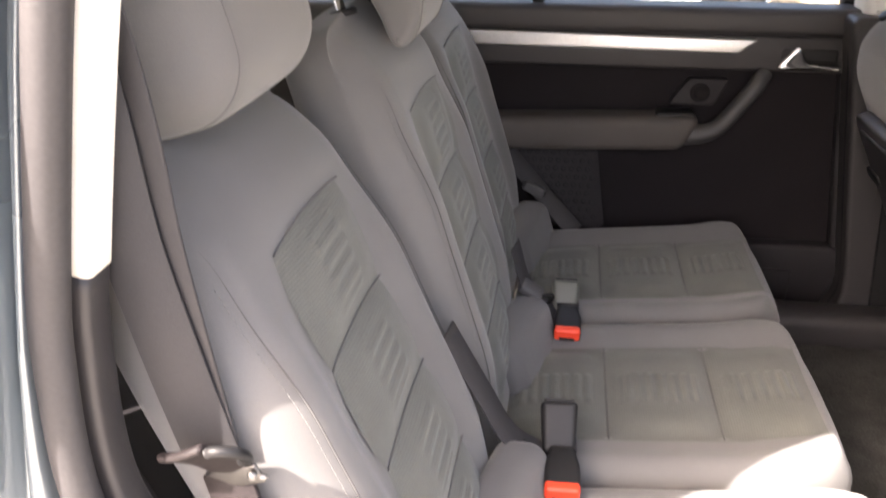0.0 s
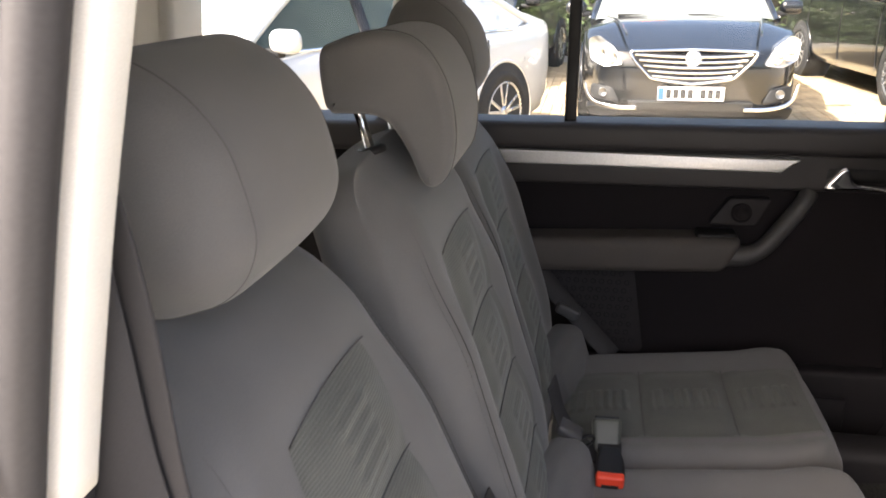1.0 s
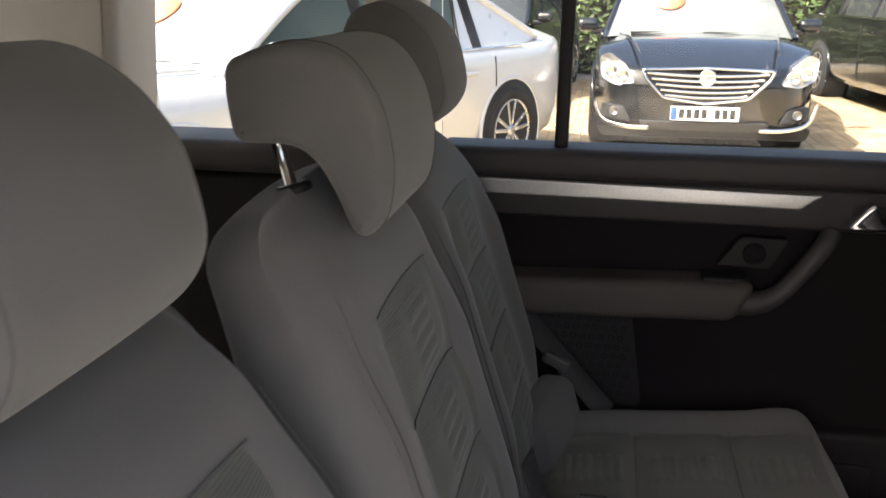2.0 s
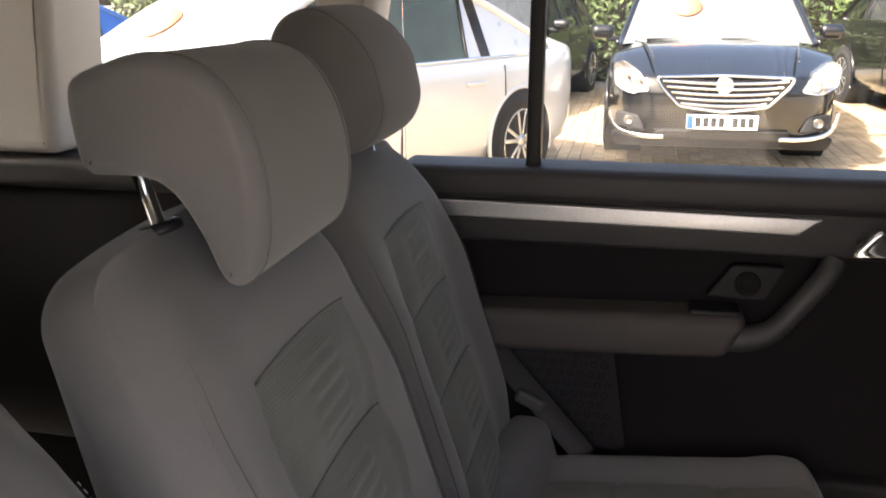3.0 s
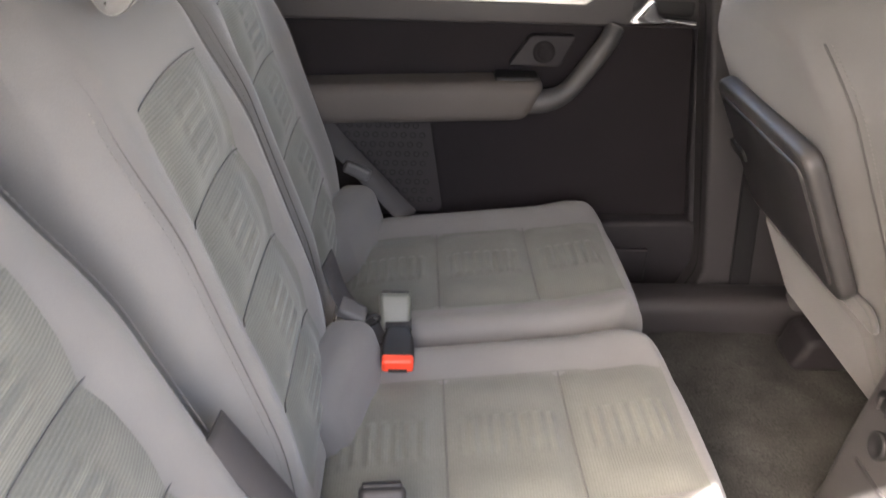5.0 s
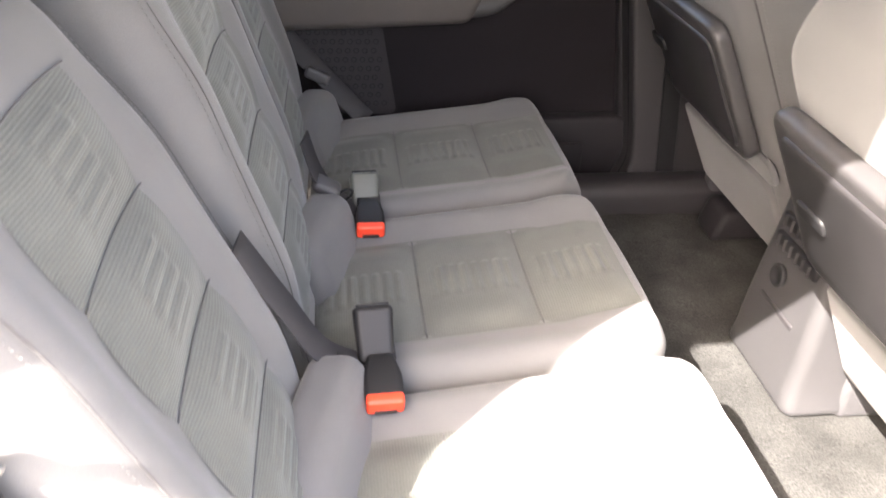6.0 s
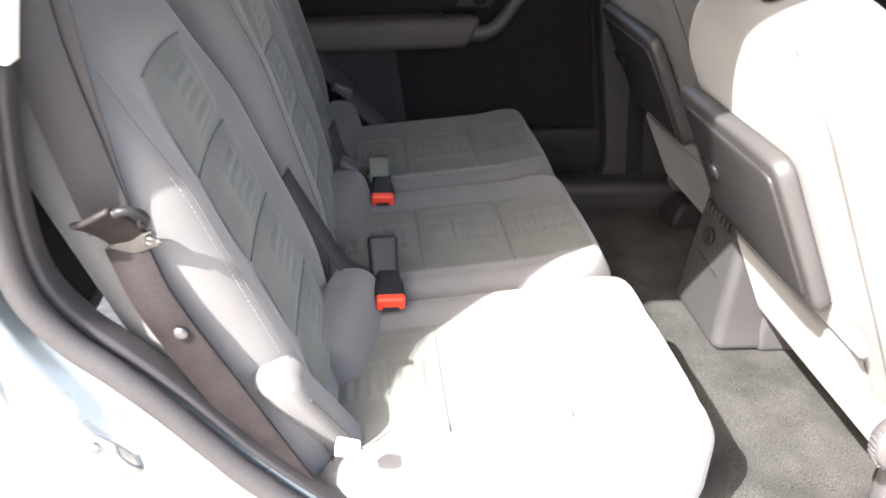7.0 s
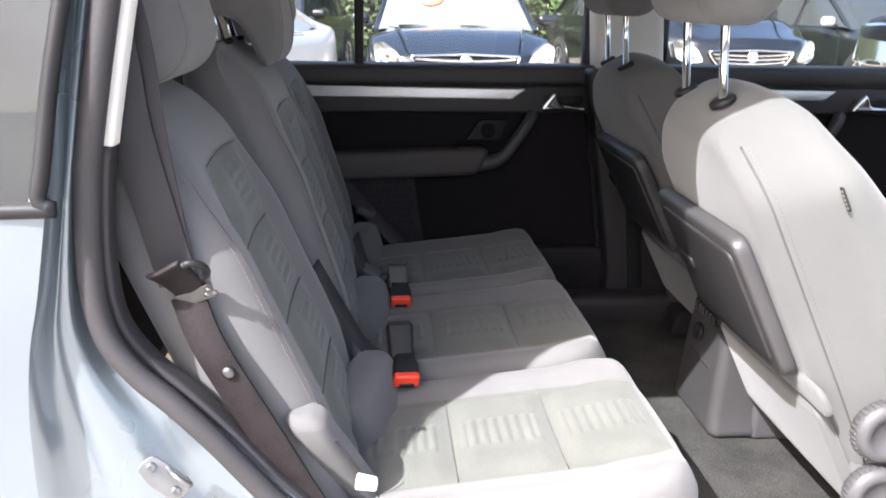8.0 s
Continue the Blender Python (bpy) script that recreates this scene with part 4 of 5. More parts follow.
# middle seat belts lying on the seats, and the far belt with its anchor
belt([(0.205, 1.255, 0.86), (0.225, 1.262, 0.79), (0.262, 1.262, 0.742), (0.290, 1.270, 0.722)], "dark belt webbing running down between the seats", 0.020, BELT_DARK, (0.3, 1, 0))
belt([(0.150, 0.842, 0.93), (0.195, 0.850, 0.84), (0.232, 0.852, 0.775), (0.285, 0.862, 0.735)], "dark belt webbing with a label between the seats", 0.020, BELT_DARK, (0.3, 1, 0))
belt([(-0.20, 1.700, 1.25), (-0.02, 1.708, 1.06), (0.11, 1.706, 0.925), (0.21, 1.698, 0.815), (0.315, 1.680, 0.705)], "dark seat belt beside the closed door", 0.020, BELT_DARK, (1, 0.5, 0.3))
anchor = thing("belt_tongue", pose(0.218, 1.682, 0.800, 0, 25, 0), "grey belt tongue on the belt by the closed door", "belt tongue")
v, f = rounded_box((0.052, 0.018, 0.024), 0.007, (3, 2, 2), 3)
part("tongue_grip", mesh_from("tongue_grip", v, f, TRIM_GREY), anchor)
far_tongue = thing("belt_tongue", pose(0.236, 1.255, 0.775, 20, 30, 0), "grey plastic belt tongue between the seats", "belt tongue")
v, f = rounded_box((0.045, 0.030, 0.020), 0.008, (3, 3, 2), 3)
part("tongue_grip", mesh_from("tongue_grip", v, f, TRIM_GREY), far_tongue)
lp = [(0.032 + 0.010 * math.cos(a), 0.004 * math.cos(a), 0.016 * math.sin(a)) for a in np.linspace(0, 2 * math.pi, 20)]
part("tongue_loop", mesh_from("tongue_loop", *(tube(lp, 0.0025, 6) + (BLACK,))), far_tongue)
# woven label on the near belt: dark tag with pale bars
tag = thing("fabric_label", pose(0.252, 0.838, 0.758, 35, 40, 20), "small dark woven label with pale marks on the belt", "fabric label")
v, f = rounded_box((0.012, 0.038, 0.002), 0.0006, (1, 1, 1), 1)
part("tag", mesh_from("tag", v, f, LABEL_BLACK), tag)
v, f = rounded_box((0.005, 0.003, 0.0016), 0.0004, (1, 1, 1), 1)
bar_me = mesh_from("bar", v, f, STITCH)
for i in range(5):
    part("bar", bar_me, tag, "", Matrix.Translation((0, -0.013 + 0.0065 * i, 0.0014)))

# padded wheel-arch bolster beside the near cushion, with its white tag
bol = thing("side_bolster", pose(0.20, 0.462, FLOOR_Z), "light grey padded bolster beside the seat cushion", "side bolster")
def bol_shape(P):
    Q = P.copy()
    Q[:, 0] += -0.52 * (P[:, 2]) + 0.015 * np.sin(P[:, 2] * 6)
    Q[:, 1] -= 0.45 * np.minimum(P[:, 2] - 0.15, 0.0)
    return Q
v, f = rounded_box((0.052, 0.060, 0.35), 0.019, (4, 4, 12), 6, bol_shape, (0.036, 0.026, 0.166))
part("pad", mesh_from("pad", v, f, CLOTH_SIDE_SHADE), bol)
edge_line = bol_shape(np.array([(0.034, -0.018, z) for z in np.linspace(-0.15, 0.14, 20)])) + np.array((0.0285, 0.0172, 0.166))
part("pad_seam", mesh_from("pad_seam", *(tube(edge_line, 0.0012, 6) + (PIPING,))), bol)
lever = thing("white_tag", pose(0.240, 0.436, 0.778, 0, 12, 0), "white plastic tab on the side of the seat", "plastic tab")
v, f = rounded_box((0.027, 0.018, 0.014), 0.003, (3, 2, 2), 3, lambda P: np.stack([P[:, 0], P[:, 1], P[:, 2] * (1 - 12 * P[:, 0])], 1))
part("tab", mesh_from("tab", v, f, WHITE), lever)


# ---------------------------------------------------------------- front seats seen from behind
def front_seat(x, yc, label, lean=27.0, rear_w=0.80, tray_y=0.0, cloth=CLOTH_FRONT):
    seat = thing("front_seat", pose(x, yc, FLOOR_Z), label, "car seat", "pair of front seats")
    half, H, T = 0.250, 0.655, 0.125
    def narrow(z):
        """How the back draws in towards its shoulders and foot."""
        return 1 - 0.47 * smooth_step(0.505, 0.69, z) ** 1.2 - 0.04 * smooth_step(0.25, 0.0, z)
    m = pose(0.275, 0, 0.105, 0, -lean, 0)
    def bshape(P):
        Q = P.copy()
        z = P[:, 2] + H / 2
        Q[:, 1] *= narrow(z) * (rear_w + (1.04 - rear_w) * smooth_step(-0.06, 0.05, P[:, 0]))
        rear = smooth_step(0.0, -0.05, P[:, 0])
        Q[:, 0] -= rear * 0.018 * np.cos(np.clip(P[:, 1] / half, -1, 1) * math.pi / 2) ** 0.7
        Q[:, 0] += rear * 0.012 * smooth_step(H - 0.16, H, z) ** 1.5
        Q[:, 0] += smooth_step(0.02, 0.06, P[:, 0]) * 0.085 * smooth_step(0.62, 0.22, z) * smooth_step(0.45, 0.95, np.abs(P[:, 1]) / half)
        Q[:, 2] -= 0.03 * (np.abs(P[:, 1]) / half) ** 2.5 * smooth_step(0.5, H, z)
        return Q
    v, f = rounded_box((T, 2 * half, H), 0.045, (5, 24, 30), 6, bshape, (T / 2, 0, H / 2))
    back = part("backrest", mesh_from("backrest", v, f, cloth), seat, "", m)
    # seam lines with stitches down the sides of the cover
    def edge_line(s, angle, proud, z0=0.03, z1=0.625, n=60):
        """A line up the rounded rear edge of the back, at an angle round it."""
        r, zz = 0.045, np.linspace(z0, z1, n)
        P = np.stack([np.full(n, -T / 2 + r - (r + proud) * math.cos(angle)), np.full(n, s * (half - r + (r + proud) * math.sin(angle))), zz - H / 2], 1)
        return bshape(P) + np.array((T / 2, 0, H / 2))
    for s in (-1, 1):
        part("cover_seam", mesh_from("cover_seam", *(tube(edge_line(s, 0.95, 0.0004), 0.0015, 6) + (PIPING,))), back)
        tagged(part("stitching", mesh_from("stitching", *(stitch_line(edge_line(s, 1.12, 0.0006), (0.0, s * 0.0004, 0)) + (STITCH,))), back), kind="stuff")
    # folding tray on the back
    tz0, tz1, tw = 0.248, 0.490, 0.168
    ty = tray_y
    pts = outline_round([(-tw + ty, tz0), (tw + ty, tz0), (tw + ty, tz1), (-tw + ty, tz1)], 0.03, 5)
    def lay(V):
        return np.stack([-V[:, 2] - 0.012, V[:, 0], V[:, 1]], 1)
    v, f = slab(pts, 0.004, 0.030, 0.008, 3, lay)
    tray = part("folding_tray", mesh_from("folding_tray", v, [q for q in f], TRAY_RIM), back, "grey plastic folding tray")
    pts2 = outline_round([(-tw + ty + 0.022, tz0 + 0.02), (tw + ty - 0.022, tz0 + 0.02), (tw + ty - 0.022, tz1 - 0.024), (-tw + ty + 0.022, tz1 - 0.024)], 0.02, 5)
    v, f = slab(pts2, 0.024, 0.034, 0.004, 2, lay)
    part("tray_face", mesh_from("tray_face", v, f, TRAY_FACE), tray, "dark ribbed tray face")
    v, f = slab(outline_round([(tw * 0.42, tz0 + 0.11), (tw * 0.78, tz0 + 0.11), (tw * 0.78, tz0 + 0.135), (tw * 0.42, tz0 + 0.135)], 0.01, 4), 0.030, 0.038, 0.003, 2, lay)
    part("tray_catch", mesh_from("tray_catch", v, f, BLACK), tray)
    # frame strip and map pocket below
    pts = outline_round([(-half + 0.03, tz0 - 0.052), (half - 0.03, tz0 - 0.052), (half - 0.03, tz0 - 0.004), (-half + 0.03, tz0 - 0.004)], 0.02, 4)
    v, f = slab(pts, -0.004, 0.007, 0.005, 3, lay)
    part("pocket_rim", mesh_from("pocket_rim", v, f, cloth), back)
    pts = outline_round([(-tw - 0.02, 0.0), (tw + 0.02, 0.0), (tw + 0.012, tz0 - 0.06), (-tw - 0.012, tz0 - 0.06)], 0.02, 4)
    v, f = slab(pts, -0.01, 0.010, 0.006, 2, lay)
    part("pocket", mesh_from("pocket", v, f, cloth), back)
    head_posts(back, H - 0.004, 0.046, 0.072, 0.16, True, 22.0)
    padded_head(back, (0.11, 0.28, 0.19), (0.128, 0, H + 0.178), 27, cloth)
    # cushion and plastic plinth
    def cshape(P):
        Q = P.copy()
        Q[:, 2] += 0.05 * smooth_step(0, 0.06, P[:, 2]) * (P[:, 0] / 0.25)
        return Q
    v, f = rounded_box((0.52, 0.48, 0.13), 0.045, (10, 10, 3), 4, cshape, (0.50, 0, 0.175))
    part("cushion", mesh_from("cushion", v, f, cloth), seat)
    for s in (-1, 1):
        v, f = rounded_box((0.46, 0.035, 0.11), 0.012, (4, 1, 2), 2, None, (0.50, s * 0.20, 0.055))
        part("seat_rail", mesh_from("seat_rail", v, f, TRIM_GREY), seat)
    # recliner knobs on the door side
    kv, kf = lathe([(0.040, 0.0), (0.044, 0.006), (0.044, 0.020), (0.038, 0.028), (0.026, 0.028), (0.024, 0.024), (0.001, 0.024)], 28)
    out = -1 if yc < MID_Y else 1
    K = np.stack([kv[:, 0], out * kv[:, 2], kv[:, 1]], 1)
    kf2 = kf if out < 0 else [q[::-1] for q in kf]
    for kx, kz in ((0.212, 0.288), (0.216, 0.190)):
        knob = part("recliner_knob", mesh_from("recliner_knob", K, kf2, TRIM_GREY), seat, "ribbed round adjuster knob", Matrix.Translation((kx, out * 0.262, kz)))
        teeth = []
        for i in range(36):
            a = 2 * math.pi * i / 36
            bv, bf = rounded_box((0.003, 0.014, 0.003), 0.001, (1, 1, 1), 1, None, (0.0445 * math.cos(a), out * 0.013, 0.0445 * math.sin(a)))
            teeth.append((bv, bf))
        tagged(part("grip_ribs", mesh_from("grip_ribs", *(merge(*teeth) + (TRIM_GREY,))), knob), kind="stuff")


front_seat(0.727, 0.758, "front seat in pale grey cloth with a grey folding tray")
# same cloth as its twin, coloured darker to stand in for shade
front_seat(0.777, 1.400, "front seat in grey cloth darkened for shade, with a tray", 27.0, 0.92, -0.03, CLOTH_SIDE_SHADE)
# airbag tag on the cover's side seam
bag = thing("fabric_label", pose(0.842, 0.503, 1.122, 0, -27, 0), "small dark label sewn into the front seat's side seam", "fabric label")
v, f = rounded_box((0.003, 0.008, 0.034), 0.001, (1, 1, 1), 1)
part("tag", mesh_from("tag", v, f, LABEL_BLACK), bag)
v, f = rounded_box((0.0012, 0.004, 0.0028), 0.0003, (1, 1, 1), 1)
bar2 = mesh_from("bar", v, f, STITCH)
for i in range(5):
    part("bar", bar2, bag, "", Matrix.Translation((-0.002, -0.001, -0.012 + 0.006 * i)))

# ---------------------------------------------------------------- centre console end
con = thing("centre_console", pose(0.925, 1.050, FLOOR_Z), "grey plastic end of the centre console with vents and a socket", "centre console")
def con_shape(P):
    Q = P.copy()
    z = P[:, 2] + 0.16
    Q[:, 0] += 0.10 * np.clip(z, 0, 1) ** 1.2
    Q[:, 1] *= 1 - 0.18 * smooth_step(0.05, 0.32, z) + 0.10 * smooth_step(0.05, 0.0, z)
    return Q
v, f = rounded_box((0.40, 0.20, 0.32), 0.022, (6, 6, 10), 4, con_shape, (0.185, 0, 0.16))
part("body", mesh_from("body", v, f, CONSOLE), con)
for dz in (0.235, 0.268):
    v, f = rounded_box((0.020, 0.120, 0.024), 0.006, (1, 3, 1), 2, None, (-0.012 + 0.10 * dz ** 1.2, 0, dz))
    vent = part("vent", mesh_from("vent", v, f, BLACK), con, "dark air vent")
    for j in range(6):
        sv, sf = rounded_box((0.008, 0.003, 0.020), 0.001, (1, 1, 1), 1, None, (-0.022 + 0.10 * dz ** 1.2, -0.045 + 0.018 * j, dz))
        part("slat", mesh_from("slat", sv, sf, TRIM_MID), vent)
kv, kf = lathe([(0.019, 0.0), (0.019, 0.006), (0.015, 0.008), (0.012, 0.003), (0.001, 0.003)], 20)
part("socket", mesh_from("socket", np.stack([-kv[:, 2], kv[:, 0], kv[:, 1]], 1), [q for q in kf], BLACK), con, "round power socket", pose(-0.016 + 0.10 * 0.185 ** 1.2, 0.02, 0.185, 0, 6, 0))
v, f = rounded_box((0.006, 0.10, 0.010), 0.003, (1, 2, 1), 2, None, (-0.014 + 0.10 * 0.135 ** 1.2, 0.0, 0.135))
part("pull_slot", mesh_from("pull_slot", v, f, TRIM_MID), con)
# seat rail cover boxes on the floor by the far side
rail = thing("rail_cover", pose(1.05, 1.50, FLOOR_Z), "dark plastic cover over the front seat rail", "rail cover")
v, f = rounded_box((0.12, 0.09, 0.07), 0.015, (3, 3, 2), 3, lambda P: np.stack([P[:, 0] + 0.3 * P[:, 2], P[:, 1], P[:, 2]], 1), (0.03, 0, 0.035))
part("cover", mesh_from("cover", v, f, TRIM_DARK), rail)
v, f = lathe([(0.012, 0.0), (0.012, 0.004), (0.001, 0.005)], 14)
part("bolt_cap", mesh_from("bolt_cap", v, f, BLACK), rail, "", Matrix.Translation((0.03, 0.0, 0.0695)))


# ---------------------------------------------------------------- the yard
GROUND = 0.15
PAVE = material("paving_brick", (0.37, 0.29, 0.18), 0.9, grain=0.25, scale=120, bump=0.6, blotch=0.2, blotch_scale=3)
nt = PAVE.node_tree
info = nt.nodes.new("ShaderNodeObjectInfo")
geo = nt.nodes.new("ShaderNodeNewGeometry")
addr = nt.nodes.new("ShaderNodeMath")
addr.operation = "ADD"
nt.links.new(info.outputs["Random"], addr.inputs[0])
nt.links.new(geo.outputs["Random Per Island"], addr.inputs[1])
rng = nt.nodes.new("ShaderNodeMapRange")
rng.inputs["From Max"].default_value = 2.0
rng.inputs["To Min"].default_value, rng.inputs["To Max"].default_value = 0.65, 1.35
nt.links.new(addr.outputs[0], rng.inputs["Value"])
vs = nt.nodes.new("ShaderNodeVectorMath")
vs.operation = "SCALE"
pb = nt.nodes["Principled BSDF"]
nt.links.new(pb.inputs["Base Color"].links[0].from_socket, vs.inputs[0])
nt.links.new(rng.outputs[0], vs.inputs["Scale"])
nt.links.new(vs.outputs[0], pb.inputs["Base Color"])
SAND = material("jointing_sand", (0.36, 0.335, 0.295), 0.95, grain=0.3, scale=60, blotch=0.3, blotch_scale=0.8)
g = [(-400, -400, GROUND - 0.012), (400, -400, GROUND - 0.012), (400, 400, GROUND - 0.012), (-400, 400, GROUND - 0.012)]
structure("ground", mesh_from("ground", g, [(0, 1, 2, 3)], SAND, False), "sandy yard ground between paving blocks", "ground")

# plain unseen wall added behind the open door to hold back low skylight
SKY_BLOCK_WALL = material("plastered_wall", (0.36, 0.355, 0.34), 0.9, grain=0.2, scale=30, bump=0.5, blotch=0.25, blotch_scale=1.5)
structure("wall_yard", mesh_from("wall_yard", *rounded_box((40.0, 0.25, 1.9), 0.03, (4, 1, 2), 2, None, (1.0, -9.0, 1.09)), SKY_BLOCK_WALL), "plain unseen wall added to block low skylight", "wall")

INK = material("gloss_black_paint", (0.006, 0.007, 0.008), 0.2, coat=1.0, blotch=0.05)
GREENBLACK = material("dark_green_paint", (0.010, 0.013, 0.011), 0.25, coat=1.0, blotch=0.05)
SILVER = material("silver_white_paint", (0.62, 0.63, 0.62), 0.3, metal=0.2, coat=1.0, blotch=0.03)
CARBLUE = material("bright_blue_paint", (0.02, 0.12, 0.45), 0.3, coat=1.0, blotch=0.05)
# windscreens with sky glare painted in as a pale, blotchy base colour
GLARE_GLASS = material("sky_glare_windscreen", (0.46, 0.51, 0.49), 0.10, spec=0.8, blotch=0.25, blotch_scale=2)
FAINT_GLARE_GLASS = material("faint_glare_windscreen", (0.20, 0.215, 0.205), 0.08, spec=0.8, blotch=0.25, blotch_scale=2)
# side glass with greenish reflections put into its base colour
MID_GLASS = material("green_reflection_glass", (0.060, 0.078, 0.058), 0.06, spec=0.5, blotch=0.3, blotch_scale=2)
CARGLASS = material("dark_car_glass", (0.040, 0.045, 0.045), 0.05, spec=0.8, blotch=0.05)
TYRE = material("tyre_rubber", (0.018, 0.018, 0.018), 0.8, grain=0.2, scale=150, bump=0.3)
RIM = material("alloy_rim", (0.55, 0.56, 0.58), 0.28, metal=0.9, blotch=0.05)
LAMP = material("headlamp", (0.75, 0.77, 0.78), 0.12, metal=0.6, coat=1.0, blotch=0.2, blotch_scale=14)
TAIL = material("tail_lamp", (0.55, 0.02, 0.015), 0.2, coat=1.0)
PLATE = material("number_plate", (0.78, 0.78, 0.74), 0.5)
PLATE_BLUE = material("plate_blue", (0.02, 0.10, 0.55), 0.5)
STICKER = material("orange_sticker", (0.80, 0.25, 0.13), 0.6)


def wheel(parent, x, y, side, r=0.325):
    w = part("wheel", mesh_from("wheel", *(lathe([(0.20, -0.10), (r - 0.03, -0.105), (r, -0.08), (r, 0.08), (r - 0.03, 0.105), (0.235, 0.102), (0.225, 0.06)], 36) + (TYRE,))), parent, "", Matrix.Translation((x, y, r)) @ pose(0, 0, 0, -90 if side > 0 else 90, 0, 0))
    rv, rf = lathe([(0.232, 0.055), (0.232, 0.100), (0.222, 0.102), (0.214, 0.060)], 36)
    part("rim", mesh_from("rim", rv, rf, RIM), w)
    sv, sf = rounded_box((0.175, 0.030, 0.018), 0.006, (3, 1, 1), 2, None, (0.135, 0, 0.082))
    for i in range(10):
        a = radians(36 * i + (5 if i % 2 else -5))
        R = np.array([[math.cos(a), -math.sin(a), 0], [math.sin(a), math.cos(a), 0], [0, 0, 1]])
        part("spoke", mesh_from("spoke", sv @ R.T, sf, RIM), w)
    hv, hf = lathe([(0.055, 0.06), (0.055, 0.088), (0.02, 0.095), (0.001, 0.095)], 16)
    part("hub", mesh_from("hub", hv, hf, RIM), w)
    dv, df = lathe([(0.21, 0.045), (0.20, 0.05), (0.001, 0.05)], 24)
    part("brake_disc", mesh_from("brake_disc", dv, df, TYRE), w)
    return w


def car_body(L, W, belt, hood, nose_drop, tail_h):
    """Half outlines: the lower body as stations from tail to nose."""
    xs = np.concatenate([np.linspace(-L / 2, -L / 2 + 0.25, 8), np.linspace(-L / 2 + 0.3, L / 2 - 0.4, 60), np.linspace(L / 2 - 0.36, L / 2, 14)])
    rings = []
    for x in xs:
        e = max(0.0, (x - (L / 2 - 0.75)) / 0.75)
        b = max(0.0, (-L / 2 + 0.55 - x) / 0.55)
        w = W / 2 * (1 - 0.20 * e ** 2.6 - 0.16 * b ** 2.6)
        cut = 0.55 * max(0, (e - 0.86) / 0.14) ** 2 + 0.4 * max(0, (b - 0.9) / 0.1) ** 2
        zb = 0.20 + 0.05 * e ** 2 + 0.10 * b ** 2
        shoulder = belt - (belt - hood) * smooth_step(0.35, L / 2 - 0.9, x) - nose_drop * e ** 1.8 - (belt - tail_h) * 0.5 * b
        top = shoulder + 0.05 * (1 - e) + 0.02
        mid = 0.5 * (zb + shoulder)
        half = [(w * 0.80, zb), (w * 0.95, zb + 0.05), (w * (0.985 - 0.3 * cut), zb + 0.16), (w * (1.0 - 0.3 * cut), mid), (w * (0.995 - 0.3 * cut), shoulder - 0.12), (w * (0.975 - 0.3 * cut), shoulder - 0.03), (w * (0.93 - 0.3 * cut), shoulder + 0.004), (w * (0.70 - 0.2 * cut), top - 0.012), (w * 0.35, top), (0.0, top + 0.006)]
        ringp = [(x, -a, c) for a, c in half] + [(x, a, c) for a, c in half[-2::-1]]
        rings.append(ringp)
    k = len(rings[0])
    verts = [p for r in rings for p in r]
    faces = grid_faces(len(rings), k)
    faces.append(tuple(range(k)))
    faces.append(tuple(range((len(rings) - 1) * k, len(rings) * k))[::-1])
    V = np.array(verts)
    w = smooth_step(L / 2 - 0.75, L / 2, V[:, 0])
    V[:, 0] -= w * nose(V[:, 1], V[:, 2])
    return V, [q[::-1] for q in faces]


def nose(a, z):
    """How far the front falls back from its foremost point, a across and z up."""
    a, z = np.abs(a), np.asarray(z, float)
    return 0.10 * a ** 2 + 0.9 * np.maximum(0, a - 0.52) ** 2 + 0.06 * (z - 0.4) + 1.6 * np.maximum(0, z - 0.66) ** 2 + 0.5 * np.maximum(0, 0.32 - z) ** 1.5


